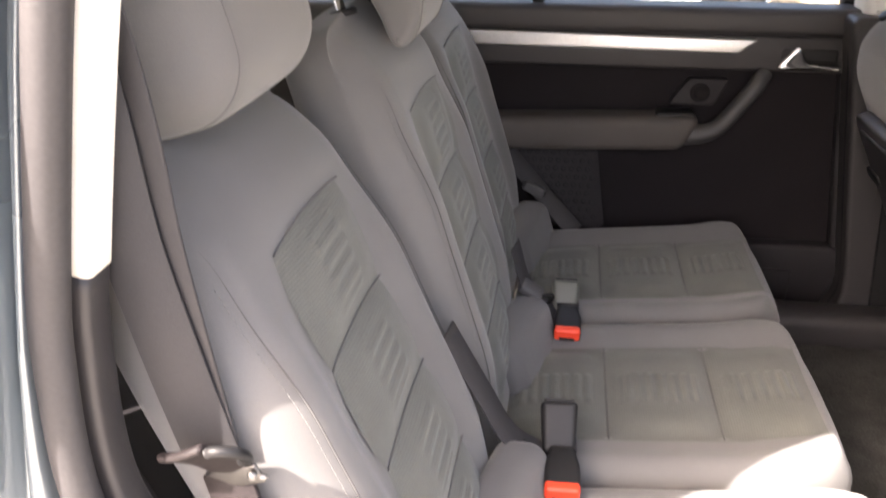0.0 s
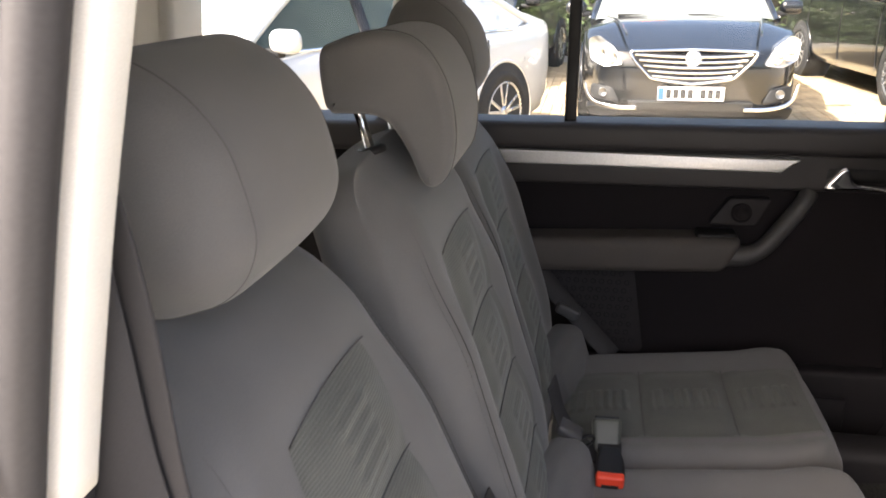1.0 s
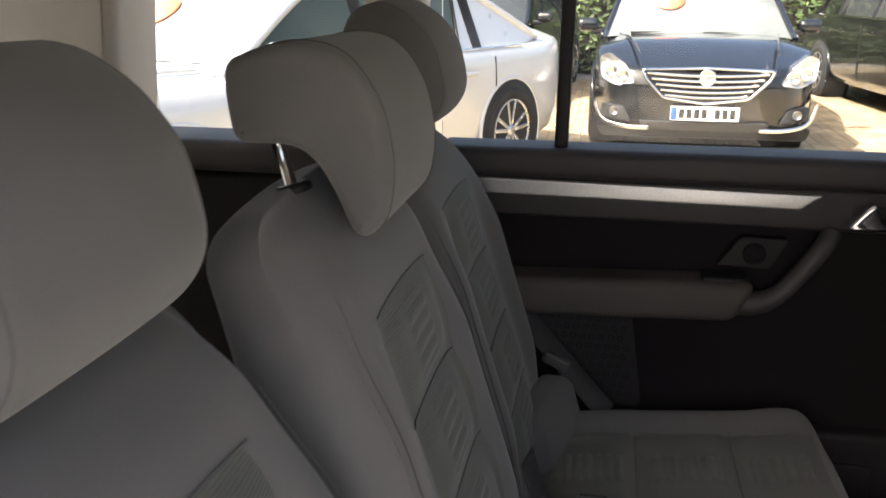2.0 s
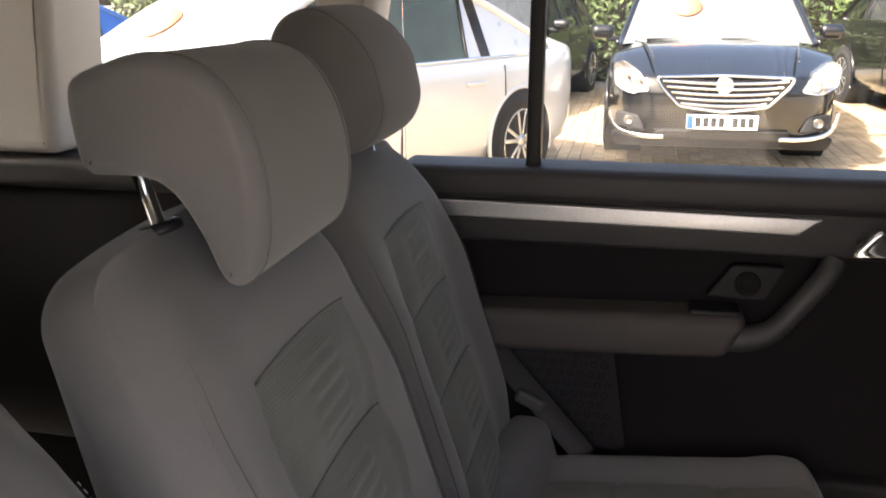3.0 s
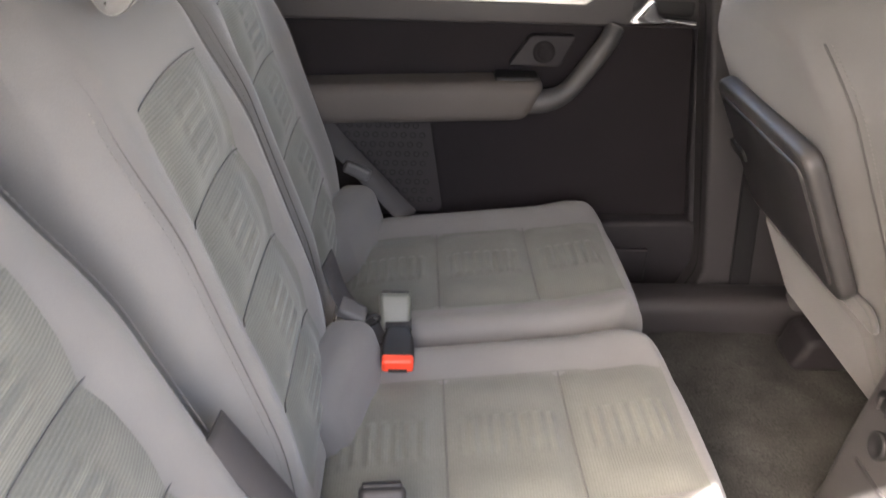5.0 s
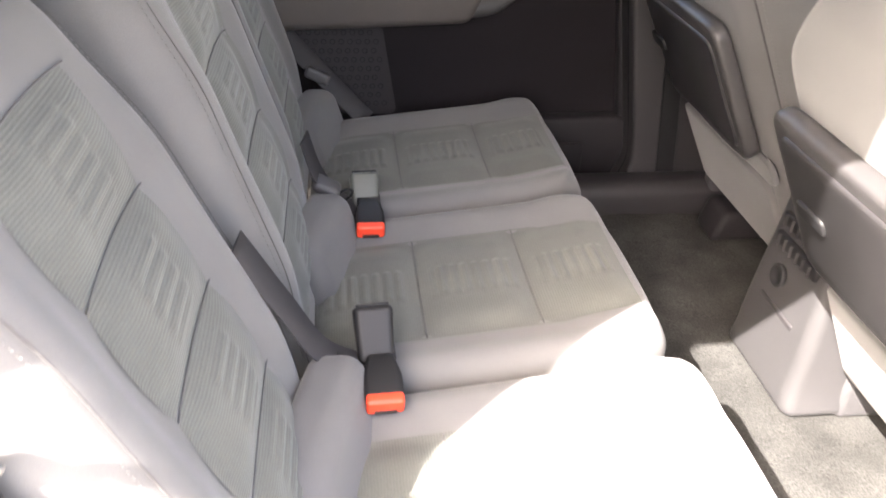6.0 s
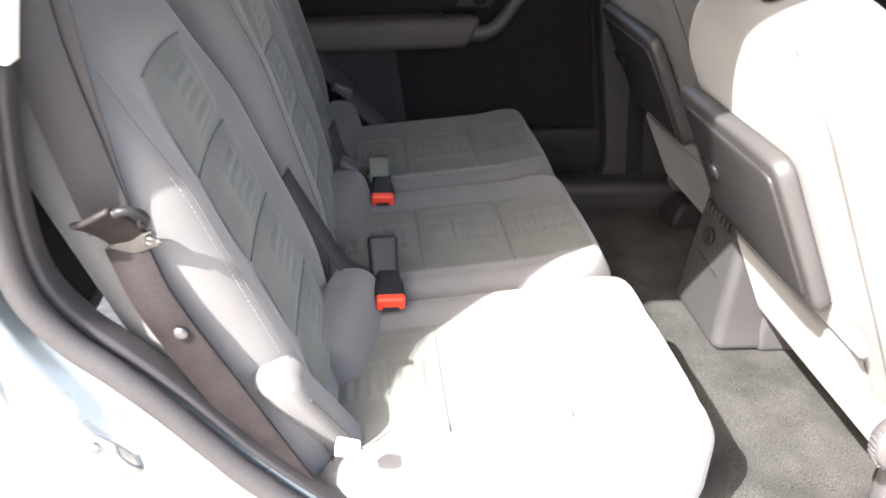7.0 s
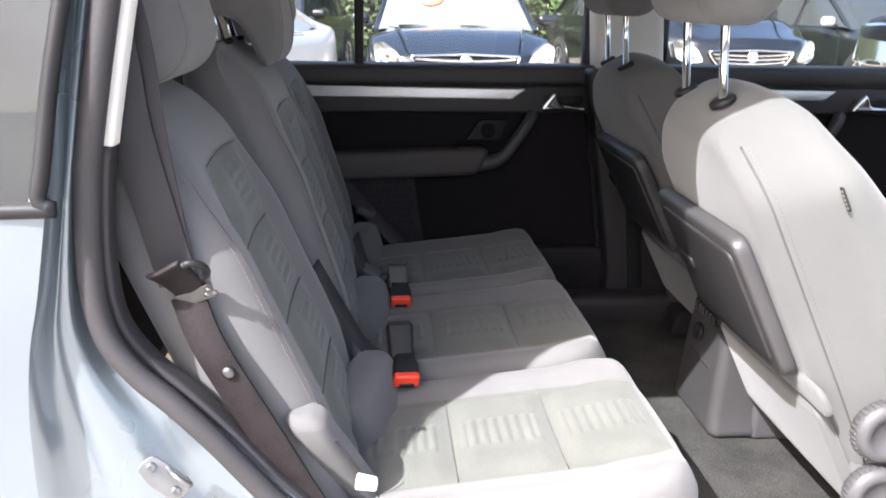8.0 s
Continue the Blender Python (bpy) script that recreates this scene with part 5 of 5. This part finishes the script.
def car(name, m, label, paint, L=4.7, W=1.82, wb=2.72, belt=0.93, hood=0.86, roof_h=1.46, nose_drop=0.16, tail_h=0.98, front=True, sticker=False):
    c = thing(name, m, label, "car", "parked cars in the yard")
    v, f = car_body(L, W, belt, hood, nose_drop, tail_h)
    wheels_x = (-wb / 2 - 0.02, wb / 2 + 0.06)
    body = part("body", mesh_from("body", v, f, paint), c)
    # black discs stand in for the shaded arch hollows; painted lips and wheels
    av, af = lathe([(0.372, -0.16), (0.372, 0.150), (0.368, 0.154), (0.001, 0.154)], 40)
    arch_me = mesh_from("wheel_arch", av, af, TYRE)
    for wx in wheels_x:
        for s in (-1, 1):
            part("wheel_arch", arch_me, body, "", Matrix.Translation((wx, s * (W / 2 - 0.150), 0.330)) @ pose(0, 0, 0, -90 if s > 0 else 90, 0, 0))
            lip = [(wx + 0.378 * math.cos(a), s * (W / 2 - 0.006), 0.330 + 0.378 * math.sin(a)) for a in np.linspace(-0.30, math.pi + 0.30, 36)]
            part("arch_lip", mesh_from("arch_lip", *(sweep(lip, ring(0.016, 8, 1.0), (0, 1, 0)) + (paint,))), body)
            wheel(c, wx, s * (W / 2 - 0.085), s)
    # glasshouse: pillars and roof as one shell, panes set in
    def house(x, level):
        """Half width of the glasshouse at a level from 0 (belt) to 1 (roof)."""
        return (W / 2 - 0.065) * (1 - 0.22 * level)
    A0, A1, B1, B0 = L / 2 - 1.18, L / 2 - 1.98, -L / 2 + 1.25, -L / 2 + 0.42
    bz = belt - 0.03
    prof = [(A0, hood + 0.055), (A1, roof_h - 0.035), (0.5 * A1 + 0.5 * B1, roof_h + 0.012), (B1, roof_h - 0.045), (B0, tail_h + 0.02)]
    top = spline(prof, 8)
    verts = []
    for x, z in top:
        lv = (z - bz) / (roof_h - bz)
        hw = house(x, max(0, lv))
        verts += [(x, -hw, z - 0.03), (x, -hw * 0.93, z - 0.006), (x, -hw * 0.5, z + 0.012), (x, 0, z + 0.018), (x, hw * 0.5, z + 0.012), (x, hw * 0.93, z - 0.006), (x, hw, z - 0.03)]
    nA, nB = 9, len(top) - 9
    faces = grid_faces(len(top), 7)
    roofq = [q for q in faces if nA - 1 <= q[0] // 7 < nB]
    frontq = [q for q in faces if q[0] // 7 < nA - 1]
    rearq = [q for q in faces if q[0] // 7 >= nB]
    part("roof", mesh_from("roof", verts, roofq, paint), c)
    scr = part("windscreen", mesh_from("windscreen", verts, frontq, GLARE_GLASS if paint is SILVER else FAINT_GLARE_GLASS if sticker else CARGLASS), c, "windscreen painted pale for sky glare" if sticker else "dark reflective windscreen")
    part("rear_window", mesh_from("rear_window", verts, rearq, CARGLASS), c)
    for s in (-1, 1):
        edge = [(x, s * (house(x, max(0, (z - bz) / (roof_h - bz))) - 0.004), z - 0.026) for x, z in top]
        part("roof_rail", mesh_from("roof_rail", *(tube(edge, 0.030, 8) + (paint,))), c)
        # side glass from rail to belt
        low = [(x, s * (W / 2 - 0.055), bz + 0.02) for x in np.linspace(A0 - 0.02, B0 + 0.30, len(edge))]
        gl = []
        for a, b in zip(edge, low):
            for tt in np.linspace(0, 1, 4):
                gl.append(tuple((1 - tt) * np.array(a) + tt * np.array(b)))
        gf = grid_faces(len(edge), 4)
        gf = gf if s > 0 else [q[::-1] for q in gf]
        ci = int(0.70 * len(edge))
        part("side_window", mesh_from("side_window", gl, [q for q in gf if min(q) // 4 < ci], MID_GLASS if paint is SILVER else CARGLASS), c)
        part("rear_quarter", mesh_from("rear_quarter", gl, [q for q in gf if min(q) // 4 >= ci], paint), c)
        trim_line = [np.array(gl[4 * ci + k]) + np.array((0, s * 0.004, 0)) for k in range(4)]
        part("window_trim", mesh_from("window_trim", *(tube(trim_line, 0.012, 6) + (BLACK,))), c)
        # pillars
        for px, pw in ((0.02, 0.045), (-1.02, 0.05)):
            i = min(range(len(edge)), key=lambda n: abs(edge[n][0] - px))
            e = np.array(edge[i])
            path = [e, 0.5 * (e + np.array((e[0], s * (W / 2 - 0.055), bz))), np.array((e[0], s * (W / 2 - 0.053), bz))]
            part("pillar", mesh_from("pillar", *(sweep(path, flat_ring(pw, 0.012, 0.003), (1, 0, 0)) + (BLACK,))), c)
        # sill, handles, belt strip
        part("belt_strip", mesh_from("belt_strip", *(tube([(x, s * (W / 2 - 0.045), bz + 0.028) for x in np.linspace(A0 - 0.05, B0 + 0.3, 12)], 0.010, 6) + (CHROME,))), c)
        hv, hf = rounded_box((0.20, 0.03, 0.03), 0.012, (3, 1, 1), 3)
        for hx in (-0.85, 0.10):
            part("door_handle", mesh_from("door_handle", hv, hf, paint), c, "", Matrix.Translation((hx, s * (W / 2 + 0.002), belt - 0.16)))
        for gx in (-1.18, -0.12, 0.92):
            zz = np.linspace(0.30, belt - 0.06, 8)
            part("door_gap", mesh_from("door_gap", *(tube([(gx, s * (W / 2 + 0.0005 - 0.02 * abs(2 * (z - 0.28) / (belt - 0.28) - 1) ** 3), z) for z in zz], 0.005, 5) + (LABEL_BLACK,))), c)
        # mirrors
        mv, mf = rounded_box((0.10, 0.20, 0.125), 0.05, (3, 4, 3), 4)
        mir = part("door_mirror", mesh_from("door_mirror", mv, mf, SILVER if paint is GREENBLACK else paint), c, "", Matrix.Translation((A0 - 0.25, s * (W / 2 + 0.09), belt + 0.07)))
        fv, ff = rounded_box((0.06, 0.12, 0.05), 0.015, (2, 2, 2), 2, None, (0, -s * 0.09, -0.06))
        part("mirror_foot", mesh_from("mirror_foot", fv, ff, BLACK), mir)
        # lamps: headlamp wraps the corner, tail lamp behind
        lp = outline_round([(0.545, 0.610), (0.70, 0.585), (0.815, 0.640), (0.840, 0.800), (0.760, 0.835), (0.62, 0.745)], 0.03, 4)
        n = len(lp)
        lv0 = []
        for depth in (0.0, 1.0):
            for a, z in lp:
                lv0.append((L / 2 + 0.014 - 0.12 * (1 - depth) - float(nose(a, z)), s * a, z))
        lf0 = grid_faces(2, n, wrap_v=True) + [tuple(range(n, 2 * n))]
        hl = part("headlamp", mesh_from("headlamp", lv0, lf0 if s > 0 else [q[::-1] for q in lf0], LAMP), c, "clear headlamp")
        for la, lz in ((0.645, 0.665), (0.735, 0.690)):
            bv, bf = lathe([(0.050, 0.0), (0.050, 0.02), (0.036, 0.012), (0.001, 0.004)], 18)
            bend = float(nose(la, lz))
            part("lamp_lens", mesh_from("lamp_lens", np.stack([bv[:, 2], bv[:, 0], bv[:, 1]], 1), bf, CHROME), hl, "", Matrix.Translation((L / 2 + 0.004 - bend, s * la, lz)))
        tv, tf = rounded_box((0.16, 0.24, 0.15), 0.04, (3, 3, 3), 3, lambda P: np.stack([P[:, 0] + 0.6 * np.abs(P[:, 1] + 0.12) ** 1.2, s * P[:, 1], P[:, 2]], 1))
        part("tail_lamp", mesh_from("tail_lamp", tv, tf if s > 0 else [q[::-1] for q in tf], TAIL), c, "red tail lamp", Matrix.Translation((-L / 2 + 0.08, s * (W / 2 - 0.22), tail_h - 0.16)))
    if front:
        X = L / 2
        # grille: dark mouth, chrome frame and bars, round badge
        mouth = outline_round([(-0.50, 0.715), (-0.46, 0.64), (-0.32, 0.50), (0.0, 0.462), (0.32, 0.50), (0.46, 0.64), (0.50, 0.715), (0.0, 0.732)], 0.03, 4)
        def face(V):
            return np.stack([X + V[:, 2] - nose(V[:, 0], V[:, 1]), V[:, 0], V[:, 1]], 1)
        gv, gf = slab(mouth, -0.06, 0.012, 0.004, 1, face)
        gr = part("grille", mesh_from("grille", gv, [q[::-1] for q in gf], LABEL_BLACK), c, "chrome-barred grille")
        rimp = [tuple(face(np.array([[a, b, 0.016]]))[0]) for a, b in mouth]
        part("grille_frame", mesh_from("grille_frame", *(tube(rimp + rimp[:1], 0.012, 8) + (CHROME,))), gr)
        for j, z in enumerate((0.690, 0.648, 0.606, 0.564, 0.524)):
            hw = 0.49 - 0.19 * max(0, (0.725 - z) / 0.225) ** 1.1 - 0.01
            bar = [tuple(face(np.array([[a, z - 0.018 * (1 - (a / hw) ** 2), 0.016]]))[0]) for a in np.linspace(-hw, hw, 13)]
            part("grille_bar", mesh_from("grille_bar", *(sweep(bar, flat_ring(0.010, 0.007, 0.003), (0, 0, 1)) + (CHROME,))), gr)
        bv, bf = lathe([(0.062, 0.0), (0.066, 0.010), (0.056, 0.014), (0.050, 0.006), (0.001, 0.006)], 28)
        bd = part("badge", mesh_from("badge", np.stack([bv[:, 2], bv[:, 0], bv[:, 1]], 1), bf, CHROME), gr, "round chrome badge", Matrix.Translation((X + 0.012 - float(nose(0, 0.66)), 0, 0.660)))
        zv, zf = rounded_box((0.010, 0.085, 0.020), 0.004, (1, 2, 1), 2, lambda P: np.stack([P[:, 0] + 0.008, P[:, 1], P[:, 2] + 0.35 * P[:, 1]], 1))
        part("badge_bar", mesh_from("badge_bar", zv, zf, CHROME), bd)
        # number plate with plain bars
        pv, pf = rounded_box((0.012, 0.52, 0.111), 0.004, (1, 4, 1), 2)
        npl = part("number_plate", mesh_from("number_plate", pv, pf, PLATE), c, "white number plate with plain dark bars", Matrix.Translation((X + 0.022, 0, 0.385)))
        bv, bf = rounded_box((0.004, 0.045, 0.10), 0.001, (1, 1, 1), 1, None, (0.006, -0.235, 0))
        part("blue_band", mesh_from("blue_band", bv, bf, PLATE_BLUE), npl)
        for k, yy in enumerate((-0.175, -0.118, -0.061, -0.004, 0.095, 0.152, 0.209)):
            bv, bf = rounded_box((0.004, 0.040, 0.072), 0.001, (1, 1, 1), 1, None, (0.007, yy, 0))
            part("plate_bar", mesh_from("plate_bar", bv, bf, LABEL_BLACK), npl)
        # lower intake, fog lamps and chrome blades
        iv, if_ = slab(outline_round([(-0.46, 0.245), (0.46, 0.245), (0.50, 0.315), (-0.50, 0.315)], 0.02, 3), -0.05, 0.014, 0.004, 1, face)
        lv_, lf_ = slab(outline_round([(-0.80, 0.165), (0.80, 0.165), (0.84, 0.255), (-0.84, 0.255)], 0.03, 3), -0.22, 0.004, 0.010, 2, face)
        part("front_lip", mesh_from("front_lip", lv_, [q[::-1] for q in lf_], LABEL_BLACK), c, "dark lower bumper lip")
        part("lower_intake", mesh_from("lower_intake", iv, [q[::-1] for q in if_], LABEL_BLACK), c)
        for s in (-1, 1):
            pts = outline_round([(s * 0.56, 0.30), (s * 0.80, 0.33), (s * 0.80, 0.44), (s * 0.62, 0.42)][::s], 0.03, 4)
            def side_face(V):
                return np.stack([X + V[:, 2] - nose(V[:, 0], V[:, 1]), V[:, 0], V[:, 1]], 1)
            ov, of = slab(pts, -0.06, 0.012, 0.004, 1, side_face)
            fog = part("fog_recess", mesh_from("fog_recess", ov, [q[::-1] for q in of], LABEL_BLACK), c)
            lv, lf = lathe([(0.036, 0.0), (0.036, 0.02), (0.03, 0.014), (0.001, 0.010)], 16)
            part("fog_lamp", mesh_from("fog_lamp", np.stack([lv[:, 2], lv[:, 0], lv[:, 1]], 1), lf, SATIN), fog, "", Matrix.Translation((X + 0.004 - float(nose(0.70, 0.38)), s * 0.70, 0.38)))
            path = [tuple(side_face(np.array([[s * a, z, 0.020]]))[0]) for a, z in spline([(0.42, 0.262), (0.58, 0.262), (0.74, 0.285), (0.82, 0.345), (0.855, 0.455)], 6)]
            part("chrome_blade", mesh_from("chrome_blade", *(sweep(path, flat_ring(0.016, 0.008, 0.003), (0, 0, 1)) + (CHROME,))), c, "chrome bumper blade")
        # bonnet creases and shut line
        for s in (-1, 1):
            cr = [(x, s * (0.50 + 0.16 * (X - x)), hood + 0.062 - 0.16 * max(0, (x - (X - 0.75)) / 0.75) ** 1.8 + 0.012) for x in np.linspace(X - 1.15, X - 0.18, 14)]
            part("bonnet_crease", mesh_from("bonnet_crease", *(tube(cr, 0.012, 6) + (paint,))), body)
        for s in (-1, 1):
            wv, wf = rounded_box((0.02, 0.55, 0.016), 0.004, (1, 4, 1), 2)
            part("wiper", mesh_from("wiper", wv, wf, LABEL_BLACK), c, "", Matrix.Translation((X - 1.22, s * 0.32, hood + 0.085)) @ pose(0, 0, 0, 0, 0, 4))
    if sticker:
        kv, kf = lathe([(0.14, 0.0), (0.14, 0.004), (0.001, 0.004)], 28)
        i = 4
        x, z = top[i]
        sl = math.degrees(math.atan2(top[i + 1][1] - top[i - 1][1], -(top[i + 1][0] - top[i - 1][0])))
        part("price_sticker", mesh_from("price_sticker", kv, kf, STICKER), scr, "round orange price sticker", Matrix.Translation((x + 0.012, -0.25, z + 0.022)) @ pose(0, 0, 0, 0, sl, 0))
    return c


car("saloon_car", pose(1.055, 9.36, GROUND, 0, 0, -90.5), "black saloon car with a chrome grille facing the camera", INK, L=4.83, W=1.80, sticker=True)
car("coupe_car", pose(-1.83, 5.38, GROUND, 0, 0, -116.8), "silver-white saloon car parked at an angle", SILVER, L=4.55, W=1.80, roof_h=1.40, sticker=True)
car("estate_car", pose(4.00, 10.50, GROUND, 0, 0, -84.0), "glossy black car with alloy wheels parked at an angle", INK, L=4.75, W=1.86, roof_h=1.62, belt=1.02, hood=0.98)
car("hatchback_car", pose(7.0, 11.2, GROUND, 0, 0, -78), "dark green-black car with silver mirrors", GREENBLACK, L=4.4, W=1.80)
car("small_car", pose(-1.35, 11.4, GROUND, 0, 0, -100), "black car standing before the hedge", INK, L=4.3, W=1.75)
car("blue_car", pose(-6.6, 8.0, GROUND, 0, 0, -120), "bright blue car behind the silver car", CARBLUE, L=4.2, W=1.75)

# ---------------------------------------------------------------- hedge behind the cars
LEAF = material("hedge_leaf", (0.055, 0.085, 0.025), 0.55, blotch=0.3, blotch_scale=3)
lb = LEAF.node_tree
li = lb.nodes.new("ShaderNodeNewGeometry")
lr = lb.nodes.new("ShaderNodeMapRange")
lr.inputs["To Min"].default_value, lr.inputs["To Max"].default_value = 0.5, 1.7
lb.links.new(li.outputs["Random Per Island"], lr.inputs["Value"])
lsc = lb.nodes.new("ShaderNodeVectorMath")
lsc.operation = "SCALE"
lp_ = lb.nodes["Principled BSDF"]
lb.links.new(lp_.inputs["Base Color"].links[0].from_socket, lsc.inputs[0])
lb.links.new(lr.outputs[0], lsc.inputs["Scale"])
lb.links.new(lsc.outputs[0], lp_.inputs["Base Color"])
CORE_SHEET = material("hedge_core", (0.018, 0.016, 0.010), 0.9, grain=0.4, scale=20, blotch=0.5, blotch_scale=2)


def hedge(x0, x1, y, depth, height):
    h = thing("hedge", pose(0, 0, GROUND), "dense green leafy hedge behind the parked cars", "hedge", kind="stuff")
    rs = np.random.RandomState(5)
    xs = np.linspace(x0, x1, 90)
    zs = np.linspace(0, height, 16)
    core = []
    for x in xs:
        for z in zs:
            core.append((x, y + 0.35 * noise.noise(Vector((x * 0.9, z * 0.9, 1))) + 0.12, z * (1 + 0.08 * noise.noise(Vector((x * 0.7, 0, 5))))))
    top = [(p[0], p[1] + depth, p[2]) for p in core]
    # two lumpy dark brown sheets fill the hedge behind its leaves
    part("twigs", mesh_from("twigs", core + top, grid_faces(90, 16) + [q[::-1] for q in grid_faces(90, 16, start=len(core))], CORE_SHEET), h)
    N = 26000
    verts, faces = [], []
    X, Z = rs.uniform(x0, x1, N), rs.uniform(0, 1, N) ** 0.9 * height
    D = rs.uniform(-0.22, 0.10, N)
    for i in range(N):
        x, z = X[i], Z[i]
        yy = y + 0.35 * noise.noise(Vector((x * 0.9, z * 0.9, 1))) + D[i] + 0.25 * noise.noise(Vector((x * 3, z * 3, 9)))
        a, b = rs.uniform(0, 6.28), rs.uniform(-0.9, 0.9)
        s = rs.uniform(0.035, 0.075)
        u = np.array((math.cos(a), math.sin(a) * math.sin(b), math.sin(a) * math.cos(b))) * s
        w = np.array((-math.sin(a), math.cos(a) * math.sin(b), math.cos(a) * math.cos(b))) * s * 0.45
        p = np.array((x, yy, z * (1 + 0.08 * noise.noise(Vector((x * 0.7, 0, 5))))))
        n = len(verts)
        verts += [tuple(p - u), tuple(p + w * 0.9 - u * 0.1), tuple(p + u), tuple(p - w * 0.9 + u * 0.1 + np.array((0, -0.01, 0)))]
        faces.append((n, n + 1, n + 2, n + 3))
    part("leaves", mesh_from("leaves", verts, faces, LEAF, False), h)
    return h


hedge(-9.0, 13.0, 13.9, 0.8, 3.4)

# ---------------------------------------------------------------- block paving
def brick_mesh():
    w, d, h, c = 0.098, 0.196, 0.06, 0.005
    v = [(-w / 2, -d / 2, -h), (w / 2, -d / 2, -h), (w / 2, d / 2, -h), (-w / 2, d / 2, -h), (-w / 2, -d / 2, -c), (w / 2, -d / 2, -c), (w / 2, d / 2, -c), (-w / 2, d / 2, -c), (-w / 2 + c, -d / 2 + c, 0), (w / 2 - c, -d / 2 + c, 0), (w / 2 - c, d / 2 - c, 0), (-w / 2 + c, d / 2 - c, 0)]
    f = [(0, 1, 5, 4), (1, 2, 6, 5), (2, 3, 7, 6), (3, 0, 4, 7), (4, 5, 9, 8), (5, 6, 10, 9), (6, 7, 11, 10), (7, 4, 8, 11), (8, 9, 10, 11)]
    return v, f


bv, bf = brick_mesh()
brick_me = mesh_from("brick", bv, bf, PAVE, False)
pavement = thing("pavement", Matrix(), "buff block paving laid in staggered rows", "paving", kind="structure")
rest_v, rest_f = [], []
B = np.array(bv)
for i in range(-70, 91):
    for j in range(10, 66):
        x, y = 0.101 * i, 0.2 * j + (0.1 if i % 2 else 0.0)
        dz = 0.003 * random.uniform(-1, 1)
        if 0.02 <= x <= 2.40 and 5.55 <= y <= 7.95 and len(pavement.children) < 290:
            part("brick", brick_me, pavement, "", Matrix.Translation((x, y, GROUND + dz)) @ pose(0, 0, 0, random.uniform(-0.6, 0.6), random.uniform(-0.6, 0.6), random.uniform(-1, 1)))
        else:
            n = len(rest_v)
            rest_v += [(p[0] + x, p[1] + y, p[2] + GROUND + dz) for p in B]
            rest_f += [tuple(q + n for q in face_) for face_ in bf]
tagged(part("brick_field", mesh_from("brick_field", rest_v, rest_f, PAVE, False), pavement), kind="stuff")
